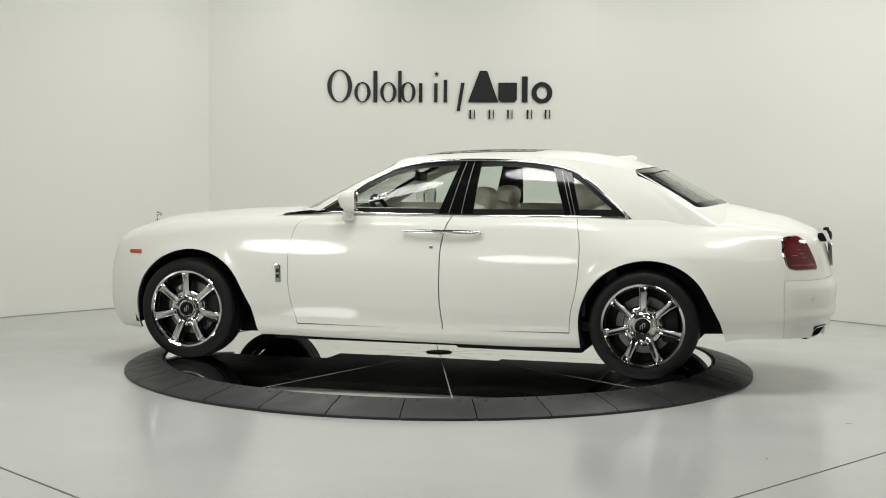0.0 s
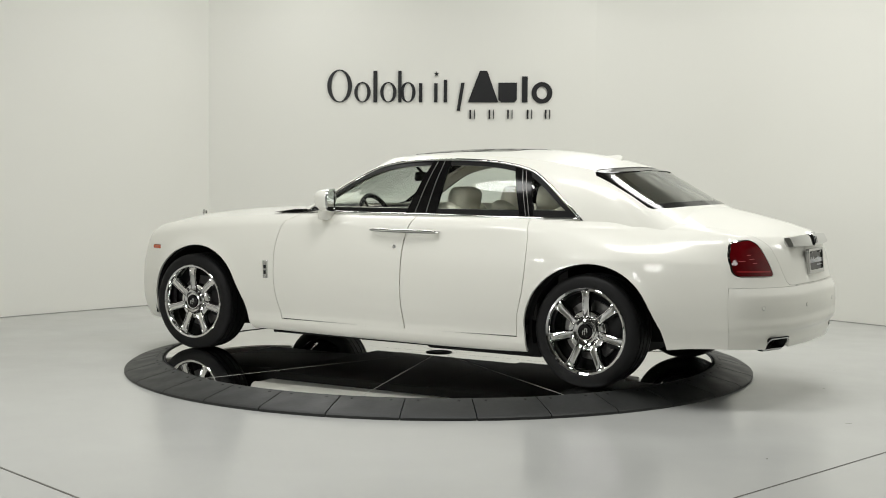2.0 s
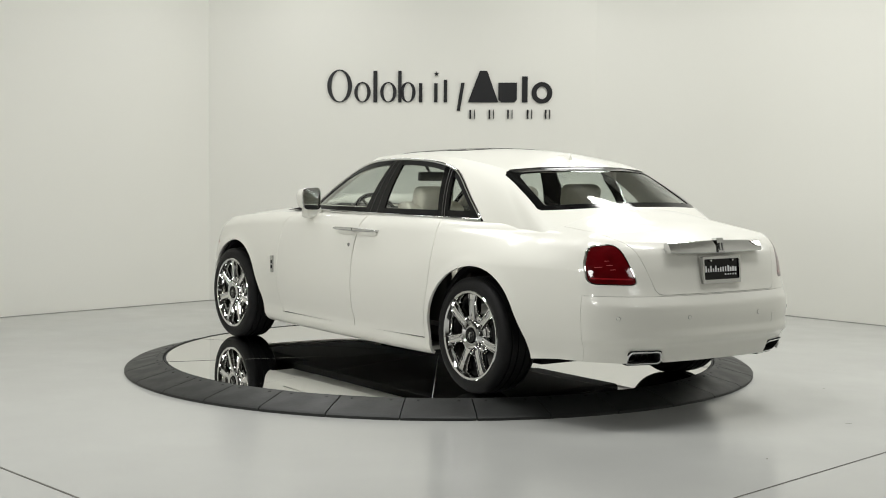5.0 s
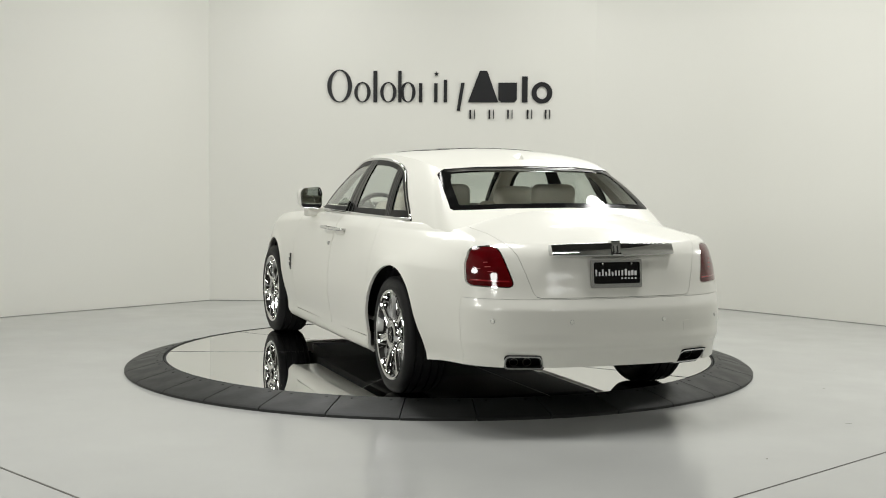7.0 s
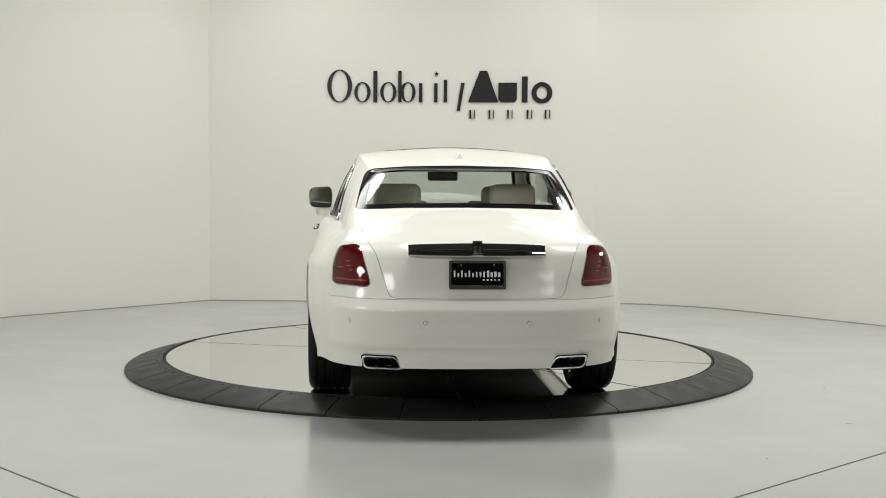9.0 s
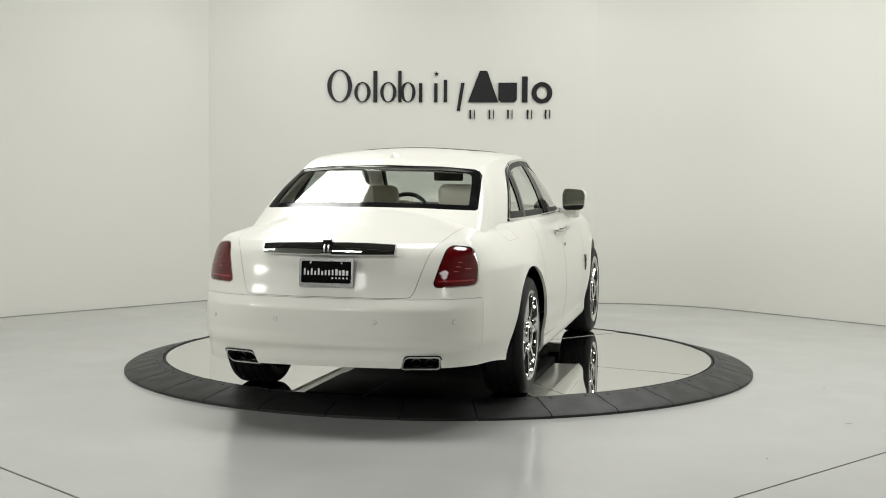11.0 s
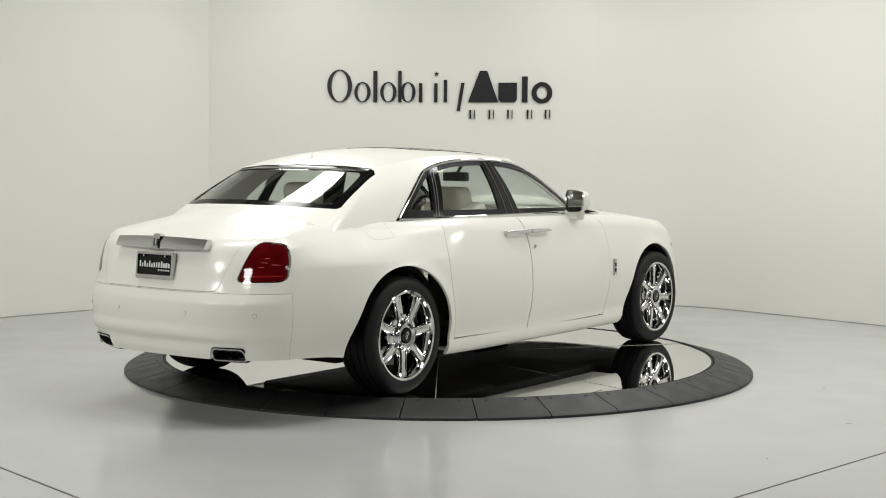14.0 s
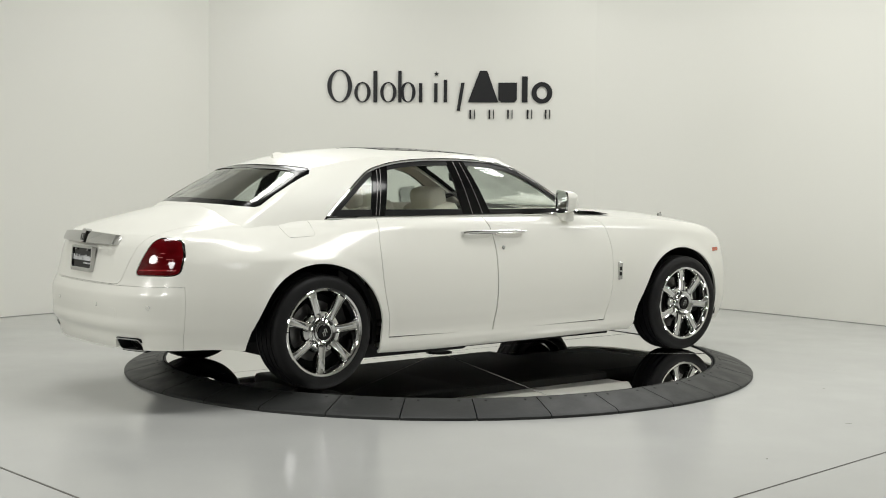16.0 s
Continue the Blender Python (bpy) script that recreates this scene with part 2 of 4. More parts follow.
def room():
    names = ["wall_back", "wall_right_slant", "wall_right", "wall_rear", "wall_left", "wall_left_slant"]
    n = len(ROOM)
    out = grown(ROOM, 0.15)
    for i in range(n):
        a, b, c, d = ROOM[i], ROOM[(i + 1) % n], out[(i + 1) % n], out[i]
        corner = Vector(ROOM[1])
        along_back, along_right = (Vector(ROOM[0]) - corner).normalized() * 0.9, (Vector(ROOM[2]) - corner).normalized() * 0.9
        ring = [a, b, c, d]
        if i == 0:
            ring = [a, tuple(corner + along_back), c, d]
        if i == 1:
            bend = [(corner + along_back) * (1 - t) ** 2 + corner * 2 * t * (1 - t) + (corner + along_right) * t * t for t in np.linspace(0, 1, 17)]
            ring = [*[tuple(q) for q in bend], b, c, d]
        bm = bmesh.new()
        lo = [bm.verts.new((*p, -0.1)) for p in ring]
        hi = [bm.verts.new((*p, CEIL + 0.05)) for p in ring]
        bm.faces.new(lo), bm.faces.new(hi[::-1])
        for k in range(len(ring)):
            j = (k + 1) % len(ring)
            bm.faces.new((lo[k], hi[k], hi[j], lo[j]))
        bmesh.ops.recalc_face_normals(bm, faces=bm.faces)
        thing(names[i], bm, DIM if i == 3 else WALL, "plain dark showroom wall" if i == 3 else "smooth off-white painted showroom wall", "wall", kind="structure")
    bm = bmesh.new()
    bm.faces.new([bm.verts.new((*p, 0)) for p in grown(ROOM, 0.1)][::-1])
    bmesh.ops.recalc_face_normals(bm, faces=bm.faces)
    ext = bmesh.ops.extrude_face_region(bm, geom=bm.faces[:])
    for g in ext["geom"]:
        if isinstance(g, bmesh.types.BMVert):
            g.co.z -= 0.1
    bmesh.ops.recalc_face_normals(bm, faces=bm.faces)
    thing("floor", bm, FLOOR, "glossy pale grey epoxy showroom floor", "floor", kind="structure")
    bm = bmesh.new()
    lo = [bm.verts.new((*p, CEIL)) for p in grown(ROOM, 0.12)]
    hi = [bm.verts.new((v.co.x, v.co.y, CEIL + 0.2)) for v in lo]
    bm.faces.new(lo), bm.faces.new(hi[::-1])
    for k in range(n):
        bm.faces.new((lo[k], lo[(k + 1) % n], hi[(k + 1) % n], hi[k]))
    bmesh.ops.recalc_face_normals(bm, faces=bm.faces)
    thing("ceiling", bm, CEILING, "plain high showroom ceiling", "ceiling", kind="structure")
    # joints sawn into the floor
    for a, b in (((-3.6, -2.03), (-0.75, -5.17)), ((4.4, -1.10), (0.6, -4.88))):
        a, b = Vector((*a, 0)), Vector((*b, 0))
        s = (b - a).normalized().cross(Vector((0, 0, 1))) * (0.0055 if a.x < 0 else 0.004)
        bm = bmesh.new()
        lo = [bm.verts.new(p + Vector((0, 0, 0.0))) for p in (a - s, b - s, b + s, a + s)]
        hi = [bm.verts.new(v.co + Vector((0, 0, 0.002))) for v in lo]
        bm.faces.new(hi), bm.faces.new(lo[::-1])
        for k in range(4):
            bm.faces.new((lo[k], lo[(k + 1) % 4], hi[(k + 1) % 4], hi[k]))
        bmesh.ops.recalc_face_normals(bm, faces=bm.faces)
        thing("floor_joint", bm, JOINT, "thin dark joint in the floor coating", "floor joint", kind="structure")
    # small scuffs on the coating
    for x, y, w, d in ((2.63, -1.05, 0.035, 0.012), (3.75, 0.50, 0.06, 0.02), (2.42, -2.32, 0.05, 0.012), (1.70, -3.3, 0.03, 0.01), (2.95, -0.2, 0.02, 0.01), (-3.0, -1.9, 0.03, 0.012)):
        bm = bmesh.new()
        ring = [bm.verts.new((w / 2 * math.cos(a) * random.uniform(0.6, 1.2), d / 2 * math.sin(a) * random.uniform(0.6, 1.2), 0.0012)) for a in np.linspace(0, 2 * math.pi, 11)[:-1]]
        tip = bm.verts.new((0, 0, 0.003))
        for k in range(10):
            bm.faces.new((ring[k], ring[(k + 1) % 10], tip))
        thing("floor_scuff", bm, JOINT, "small dark scuff on the floor coating", "scuff", kind="structure", at=pose(x, y, 0, 0, 0, random.uniform(0, 180)))
    # dark sealant line where floor meets wall
    back, right = (Vector(ROOM[0]) - Vector(ROOM[1])).normalized() * 0.9, (Vector(ROOM[2]) - Vector(ROOM[1])).normalized() * 0.9
    bend = [Vector(ROOM[1]) + back * (1 - t) ** 2 + right * t * t for t in np.linspace(0, 1, 9)]
    for a, b in [(ROOM[5], ROOM[0]), (ROOM[0], bend[0]), *zip(bend, bend[1:]), (bend[-1], ROOM[2])]:
        a, b = Vector((*a, 0)), Vector((*b, 0))
        inn = (b - a).normalized().cross(Vector((0, 0, -1))) * -1
        mid = (a + b) / 2
        if (Vector((0, 0, 0)) - mid).dot(inn) < 0:
            inn = -inn
        bm = bmesh.new()
        q = [a + inn * 0.001, b + inn * 0.001, b + inn * 0.010, a + inn * 0.010]
        lo = [bm.verts.new(p) for p in q]
        hi = [bm.verts.new(p + Vector((0, 0, 0.006))) for p in q]
        bm.faces.new(hi), bm.faces.new(lo[::-1])
        for k in range(4):
            bm.faces.new((lo[k], lo[(k + 1) % 4], hi[(k + 1) % 4], hi[k]))
        bmesh.ops.recalc_face_normals(bm, faces=bm.faces)
        thing("trim", bm, SEAL, "thin grey sealant line along the wall foot", "trim", kind="structure")


# ---- turntable ----
R_DISC, R_RING, Z_DISC = 2.029, 2.325, 0.085


def fixtures():
    """Flat lamp housings and roof beams overhead."""
    first = None
    for x, y, _ in PANELS:
        if first is None:
            first = tagged(new("ceiling_light"), "flat rectangular ceiling light with white housing", "ceiling light", "ceiling lights")
            bm = bmesh.new()
            box(-0.90, 0.90, -0.45, 0.45, 0.0, 0.07, 0.01, 2, bm)
            part("housing", bm, first, mat=STEEL)
            for dx in (-0.6, 0.6):
                part("hanger", tube([(dx, 0, 0.07), (dx, 0, CEIL - 4.4)], 0.006, 6), first, mat=STEEL)
            first.matrix_basis = pose(x, y, 4.4)
        else:
            copy_thing(first, pose(x, y, 4.4))
    for x, y, z, _ in TILTED:
        m = look((x, y, z), (0, 0, 0.8)) @ Matrix.Translation((0, 0, 0.012))
        light = tagged(new("studio_light"), "tilted rectangular studio light on a ceiling rod", "studio light", "studio lights")
        part("housing", box(-0.65, 0.65, -0.45, 0.45, 0.0, 0.09, 0.02, 2), light, mat=TRIM_AND_SHADE)
        up = m.to_3x3().inverted() @ Vector((0, 0, CEIL - z - 0.01))
        part("rod", tube([(0, 0, 0.07), tuple(up)], 0.014, 8), light, mat=STEEL)
        light.matrix_basis = m
    for y in (-11.0, -8.0, -3.4, 0.3, 3.6):
        bm = bmesh.new()
        w = 6.55 if y < 0.1 else 5.8 if y < 1 else 2.9
        box(-w, w, y - 0.09, y + 0.09, CEIL - 0.30, CEIL - 0.27, bm=bm)
        box(-w, w, y - 0.012, y + 0.012, CEIL - 0.27, CEIL - 0.03, bm=bm)
        box(-w, w, y - 0.09, y + 0.09, CEIL - 0.03, CEIL, bm=bm)
        thing("roof_beam", bm, STEEL, "grey steel roof beam under the ceiling", "beam", "roof beams")


# ---- wall sign, in plain shapes ----
def wall_sign():
    sign = tagged(new("wall_sign"), "black lettering-like wall sign of ovals and bars", "sign")

    def at(px, py):
        x = -1.226 + (px - 579) / 163.8
        return x, 2.163 - (py - 182) / 163.8 + 0.0072 * (x + 1.226)

    def solid(name, pts, hole=None):
        bm = bmesh.new()
        for q in ([pts] if hole is None else [pts]):
            n = len(q)
            lo = [bm.verts.new((x, -0.004, z)) for x, z in q]
            hi = [bm.verts.new((x, -0.016, z)) for x, z in q]
            if hole is None:
                bm.faces.new(hi)
                for k in range(n):
                    bm.faces.new((lo[k], lo[(k + 1) % n], hi[(k + 1) % n], hi[k]))
            else:
                li = [bm.verts.new((x, -0.004, z)) for x, z in hole]
                hh = [bm.verts.new((x, -0.016, z)) for x, z in hole]
                for k in range(n):
                    j = (k + 1) % n
                    bm.faces.new((hi[k], hi[j], hh[j], hh[k]))
                    bm.faces.new((lo[k], lo[j], hi[j], hi[k]))
                    bm.faces.new((hh[k], hh[j], li[j], li[k]))
        bmesh.ops.recalc_face_normals(bm, faces=bm.faces)
        part(name, bm, sign, mat=SIGN)

    def bar(x0, y0, x1, y1, lean=0):
        solid("bar", [at(x0 + lean, y0), at(x1 + lean, y0), at(x1 - lean, y1), at(x0 - lean, y1)])

    def oval(x0, y0, x1, y1, wx, wy):
        cx, cy, rx, ry = (x0 + x1) / 2, (y0 + y1) / 2, (x1 - x0) / 2, (y1 - y0) / 2
        angles = [2 * math.pi * k / 40 for k in range(40)]
        solid("oval", [at(cx + rx * math.cos(a), cy + ry * math.sin(a)) for a in angles], [at(cx + (rx - wx) * math.cos(a), cy + (ry - wy) * math.sin(a)) for a in angles])

    oval(578, 123, 622, 181, 7.5, 1.8)
    oval(626, 145, 655, 181, 6, 1.6)
    bar(660, 125, 667, 181)
    oval(672, 145, 701, 181, 6, 1.6)
    bar(704, 125, 710, 181)
    oval(708, 145, 735, 181, 6, 1.6)
    bar(741, 147, 747, 181)
    bar(768, 147, 774, 181)
    solid("star", [at(772 + (4.6 if k % 2 == 0 else 1.9) * math.sin(math.pi * k / 5), 130.5 - (4.6 if k % 2 == 0 else 1.9) * math.cos(math.pi * k / 5)) for k in range(10)])
    bar(785, 141, 791, 181)
    bar(812, 146, 818, 196, 4)
    solid("wedge", [at(849, 125), at(862, 125), at(882, 181), at(828, 181)])
    solid("block", [at(882, 146), at(915, 146), at(915, 176), at(911, 181), at(887, 181), at(882, 176)])
    bar(924, 135, 934, 181)
    oval(941, 145, 978, 183, 9, 8)
    for x in (829, 863, 896, 931, 963):
        bar(x + 2, 194, x + 5, 210)
        bar(x + 10, 194, x + 11.5, 210)
    sign.matrix_basis = pose(0, 4.588, 0, 0, 0, -0.22)


def turntable():
    base = tagged(new("turntable"), "low round car turntable with dark segmented ramp ring", "turntable")
    count = 32
    step = 2 * math.pi / count
    profile = [(R_DISC + 0.022, 0.0), (R_DISC + 0.022, 0.086), (R_DISC + 0.030, 0.090), (R_RING - 0.02, 0.030), (R_RING, 0.016), (R_RING, 0.0)]
    bm = bmesh.new()
    rows, seg, gap = [], 8, 0.0036
    for k in range(seg + 1):
        row = []
        for r, z in profile:
            a = -step / 2 + gap / r + (step - 2 * gap / r) * k / seg
            row.append(bm.verts.new((r * math.cos(a), r * math.sin(a), z)))
        rows.append(row)
    for a, b in zip(rows, rows[1:]):
        for i in range(len(profile)):
            j = (i + 1) % len(profile)
            bm.faces.new((a[i], b[i], b[j], a[j]))
    bm.faces.new(rows[0]), bm.faces.new(rows[-1][::-1])
    bmesh.ops.recalc_face_normals(bm, faces=bm.faces)
    plate = part("ring_plate", bm, base, mat=RING)
    for k in range(count):
        ob = plate if k == 0 else new("ring_plate", plate.data)
        ob.parent = base
        ob.matrix_basis = Matrix.Rotation(step * k, 4, "Z")
    bolt = None
    for k in range(count):
        for d in (-0.30, 0.30):
            a = step * (k + d)
            if bolt is None:
                bolt = part("plate_bolt", lathe([(0.009, -0.004), (0.009, 0.0015), (0.007, 0.002), (0.003, 0.001), (0.0005, 0.0)], 10, "z"), base, "black countersunk bolt", mat=UNDER)
            ob = bolt if (k, d) == (0, -0.30) else new("plate_bolt", bolt.data)
            ob.parent = base
            ob.matrix_basis = Matrix.Rotation(a, 4, "Z") @ pose(R_DISC + 0.065, 0, 0.0815, 0, 12.8, 0)
    part("lip", lathe([(R_DISC + 0.004, 0.02), (R_DISC + 0.004, 0.083), (R_DISC + 0.014, 0.083), (R_DISC + 0.014, 0.02)], 160, "z"), base, "black rubber lip", mat=TRIM_AND_SHADE)
    part("pit", lathe([(0.02, 0.012), (R_RING - 0.03, 0.012)], 96, "z"), base, mat=UNDER)


def deck():
    """The turning deck, six polished panels."""
    top = tagged(new("turntable_deck"), "polished mirror-like turntable deck under the car", "turntable deck")
    n, g, seg = 10, 0.0030, 14
    step = 2 * math.pi / n
    bm = bmesh.new()
    tip = g / math.sin(step / 2)
    rim = [(R_DISC * math.cos(a), R_DISC * math.sin(a)) for a in np.linspace(g / R_DISC, step - g / R_DISC, seg)]
    vs = [bm.verts.new((x, y, 0)) for x, y in [(tip * math.cos(step / 2), tip * math.sin(step / 2)), *rim]]
    f = bm.faces.new(vs)
    for q in bmesh.ops.extrude_face_region(bm, geom=[f])["geom"]:
        if isinstance(q, bmesh.types.BMVert):
            q.co.z = -0.03
    bmesh.ops.recalc_face_normals(bm, faces=bm.faces)
    wedge = part("deck_panel", bm, top, mat=DISC)
    for k in range(n):
        ob = wedge if k == 0 else new("deck_panel", wedge.data)
        ob.parent = top
        # panels lie a hair out of level with one another
        ob.matrix_basis = Matrix.Rotation(step * k, 4, "Z") @ pose(0, 0, 0, random.uniform(-0.06, 0.06), random.uniform(-0.06, 0.06), 0)
    part("joint_bed", lathe([(0.02, -0.004), (R_DISC - 0.01, -0.004)], 96, "z"), top, "grey joint strips", mat=STEEL)
    part("pivot", lathe([(0.10, -0.02), (0.10, 0.004), (0.09, 0.006), (0.001, 0.006)], 32, "z"), top, "black pivot cap", mat=TRIM_AND_SHADE)
    top.matrix_basis = pose(0, 0, Z_DISC)
    return top


from mathutils.bvhtree import BVHTree

# ---- car: body surfaces, x forward, y to its left, z = 0 on the deck ----
PLAN = [(2.52, 0), (2.505, 0.30), (2.45, 0.56), (2.32, 0.76), (2.10, 0.87), (1.65, 0.935), (0.9, 0.958), (0, 0.972), (-0.9, 0.974), (-1.65, 0.968),
        (-2.1, 0.93), (-2.4, 0.862), (-2.61, 0.798), (-2.745, 0.68), (-2.835, 0.50), (-2.875, 0.25), (-2.885, 0)]
SHOULDER = ([-2.9, -2.75, -2.5, -2.1, -1.6, -1.2, 0, 0.9, 1.6, 2.2, 2.53], [0.985, 0.99, 1.012, 1.042, 1.06, 1.063, 1.058, 1.045, 1.0, 0.93, 0.86])
CROWN = ([-2.9, -2.75, -2.4, -2.15, -1.9, 0.6, 1.13, 1.8, 2.3, 2.53], [1.000, 1.033, 1.100, 1.152, 1.162, 1.096, 1.086, 1.046, 0.974, 0.90])
BOTTOM = ([-2.9, -2.3, -2.15, -1.2, 0, 1.1, 2.0, 2.53], [0.30, 0.295, 0.28, 0.20, 0.19, 0.20, 0.20, 0.20])
SIDE_IN = ([0.17, 0.21, 0.25, 0.290, 0.325, 0.37, 0.42, 0.48, 0.55, 0.67, 0.77, 0.86, 0.95, 1.10], [-0.12, -0.050, -0.027, -0.026, -0.026, -0.019, -0.010, -0.004, 0.0, -0.004, -0.014, -0.030, -0.050, -0.088])
REAR_IN = ([0.15, 0.29, 0.33, 0.403, 0.418, 0.50, 0.59, 0.63, 0.655, 0.68, 0.72, 0.80, 0.90, 0.96, 1.02], [0.10, 0.052, 0.036, 0.023, 0.009, 0.003, 0.0, 0.004, 0.014, 0.026, 0.038, 0.052, 0.066, 0.074, 0.085])
FRONT_IN = ([0.15, 0.30, 0.50, 0.70, 0.90, 1.0], [0.10, 0.02, 0.0, 0.02, 0.09, 0.16])


def lower_grid(ns=260, nv=100, nq=36):
    base = along(PLAN, ns)
    base[0, 1] = base[-1, 1] = 0
    X, Y = base[:, 0], base[:, 1]
    zs, zb = hermite(*SHOULDER, X), hermite(*BOTTOM, X)
    u = np.linspace(0, 1, nv)
    u = u - 0.10 * np.sin(2 * np.pi * u) / (2 * np.pi) + 0
    wr = np.clip((-X - 2.25) / 0.58, 0, 1)
    wr = wr * wr * (3 - 2 * wr)
    wf = np.clip((X - 1.7) / 0.75, 0, 1)
    wf = wf * wf * (3 - 2 * wf)
    # outward direction in plan
    t = np.gradient(base, axis=0)
    nr = np.stack([t[:, 1], -t[:, 0]], -1)
    nr /= np.linalg.norm(nr, axis=1, keepdims=True)
    if nr[len(X) // 2, 1] < 0:
        nr = -nr
    nr[0], nr[-1] = (1, 0), (-1, 0)
    rows = []
    for k in range(nv):
        z = zb + (zs - zb) * u[k]
        d = np.clip(1 - (zs - z) / 0.085, 0, 1)
        off = hermite(*SIDE_IN, z) * (1 - 0.6 * wr) * (1 - wf) - hermite(*FRONT_IN, z) * wf - 0.034 * d**2.2
        # the haunch rounds over softly behind the doors
        haunch = np.clip((-X - 1.0) / 0.9, 0, 1) * (1 - 0.75 * np.clip((-X - 2.15) / 0.45, 0, 1))
        off = off - 0.115 * haunch * np.clip((z - 0.82) / 0.20, 0, 1) ** 1.5
        # flare round the wheel openings
        for hub in (1.6475, -1.6475):
            r = np.hypot(X - hub, z - 0.365)
            off = off + 0.012 * np.exp(-((r - 0.43) / 0.05) ** 2)
        p = base + nr * off[:, None]
        p[:, 0] += hermite(*REAR_IN, z) * wr
        p[0, 1] = p[-1, 1] = 0
        rows.append(np.concatenate([p, z[:, None]], 1))
    S = rows[-1]
    xs = S[:, 0] * 0.90
    for k in range(1, nq + 1):
        q = k / nq
        x = S[:, 0] * (1 - q) + xs * q
        y = S[:, 1] * (1 - q)
        z = zs + (hermite(*CROWN, x) - zs) * (1 - (1 - q) ** 2.3)
        rows.append(np.stack([x, y, z], -1))
    return np.array(rows).transpose(1, 0, 2)


CABIN_BASE = [(1.12, 0), (1.08, 0.30), (0.98, 0.54), (0.84, 0.70), (0.64, 0.800), (0.25, 0.835), (-0.3, 0.846), (-0.8, 0.840), (-1.3, 0.816), (-1.65, 0.775),
              (-1.940, 0.752), (-2.150, 0.686), (-2.235, 0.38), (-2.272, 0)]
CABIN_ROOF = [(0.22, 0), (0.20, 0.28), (0.14, 0.46), (0.05, 0.555), (-0.08, 0.600), (-0.28, 0.627), (-0.55, 0.638), (-0.8, 0.638), (-1.05, 0.630), (-1.28, 0.612),
              (-1.45, 0.588), (-1.60, 0.545), (-1.67, 0.32), (-1.69, 0)]
RAIL = ([-1.70, -1.66, -1.60, -1.5, -1.2, -0.8, -0.4, 0, 0.23], [1.394, 1.388, 1.376, 1.398, 1.450, 1.482, 1.487, 1.470, 1.462])
ROOF = ([-1.70, -1.5, -1.2, -0.75, -0.4, 0, 0.23], [1.399, 1.454, 1.508, 1.537, 1.535, 1.510, 1.472])
BELT = ([-2.27, -2.14, -1.93, -1.65, -1.4, 0, 0.7, 1.13], [1.085, 1.030, 1.005, 1.012, 1.03, 1.03, 1.025, 1.04])


def upper_grid(ns=240, nv=46, nq=26):
    k = np.arange(len(CABIN_BASE))
    a, b = along(CABIN_BASE, ns, k), along(CABIN_ROOF, ns, k)
    a[0, 1] = a[-1, 1] = b[0, 1] = b[-1, 1] = 0
    za, zr = hermite(*BELT, a[:, 0]), hermite(*RAIL, b[:, 0])
    t = np.gradient(a, axis=0)
    nr = np.stack([t[:, 1], -t[:, 0]], -1)
    nr /= np.linalg.norm(nr, axis=1, keepdims=True)
    if nr[len(nr) // 2, 1] < 0:
        nr = -nr
    nr[0], nr[-1] = (1, 0), (-1, 0)
    rows = []
    for v in np.linspace(0, 1, nv):
        bow = (0.004 + 0.012 * np.abs(nr[:, 1:])) * math.sin(math.pi * v)
        p = a * (1 - v) + b * v + nr * bow
        p[0, 1] = p[-1, 1] = 0
        vz = v + (0.00 + 0.05 * np.abs(nr[:, 1]) ** 2) * math.sin(math.pi * v)
        rows.append(np.concatenate([p, (za * (1 - vz) + zr * vz)[:, None]], 1))
    S = rows[-1]
    xs = -0.72 + (S[:, 0] + 0.72) * 0.72
    for j in range(1, nq + 1):
        q = j / nq
        x, y = S[:, 0] * (1 - q) + xs * q, S[:, 1] * (1 - q)
        z = zr + (hermite(*ROOF, x) - zr) * (1 - (1 - q) ** 2.1)
        rows.append(np.stack([x, y, z], -1))
    return np.array(rows).transpose(1, 0, 2)


def arch(hub, grow=0.0):
    """A wheel opening that reaches further back than forward."""
    r = 0.429 + grow
    pts = [(hub + r - 0.014, -0.1), (hub + r - 0.010, 0.25)]
    for k in range(0, 29):
        d = -4 + 156 * k / 28
        u = min(1, max(0, (d - 65) / 80))
        q = r + 0.034 * u * u * (3 - 2 * u)
        pts.append((hub + q * math.cos(radians(d)), 0.362 + q * math.sin(radians(d))))
    pts += [(hub - 0.500 - grow, 0.40), (hub - 0.552 - grow, 0.22), (hub - 0.64 - grow, -0.1)]
    return pts


def shut(pts, g):
    """A shut line x(z), moved by g."""
    c = along(pts, 24)
    c[:, 0] += g
    return [tuple(p) for p in c]


LINE_A = [(0.795, 0.295), (0.845, 0.48), (0.862, 0.66), (0.855, 0.85), (0.80, 1.00), (0.69, 1.055), (0.66, 1.2)]
LINE_B = [(-0.282, 0.290), (-0.262, 0.45), (-0.255, 0.69), (-0.265, 0.90), (-0.295, 1.02), (-0.318, 1.066), (-0.33, 1.2)]
LINE_C = [(-1.160, 0.305), (-1.168, 0.42), (-1.203, 0.58), (-1.220, 0.75), (-1.216, 0.92), (-1.188, 1.06), (-1.18, 1.2)]


def dlo(g=0.0):
    top = along([(0.735, 1.064), (0.562, 1.169), (0.366, 1.291), (0.167, 1.392), (-0.04, 1.441), (-0.259, 1.459), (-0.466, 1.464), (-0.661, 1.461), (-0.865, 1.447), (-1.064, 1.411), (-1.151, 1.382),
                 (-1.236, 1.328), (-1.308, 1.272), (-1.39, 1.203), (-1.473, 1.133), (-1.545, 1.064)], 70)
    poly = [tuple(p) for p in top]
    return [tuple(p) for p in grown(poly, g)]


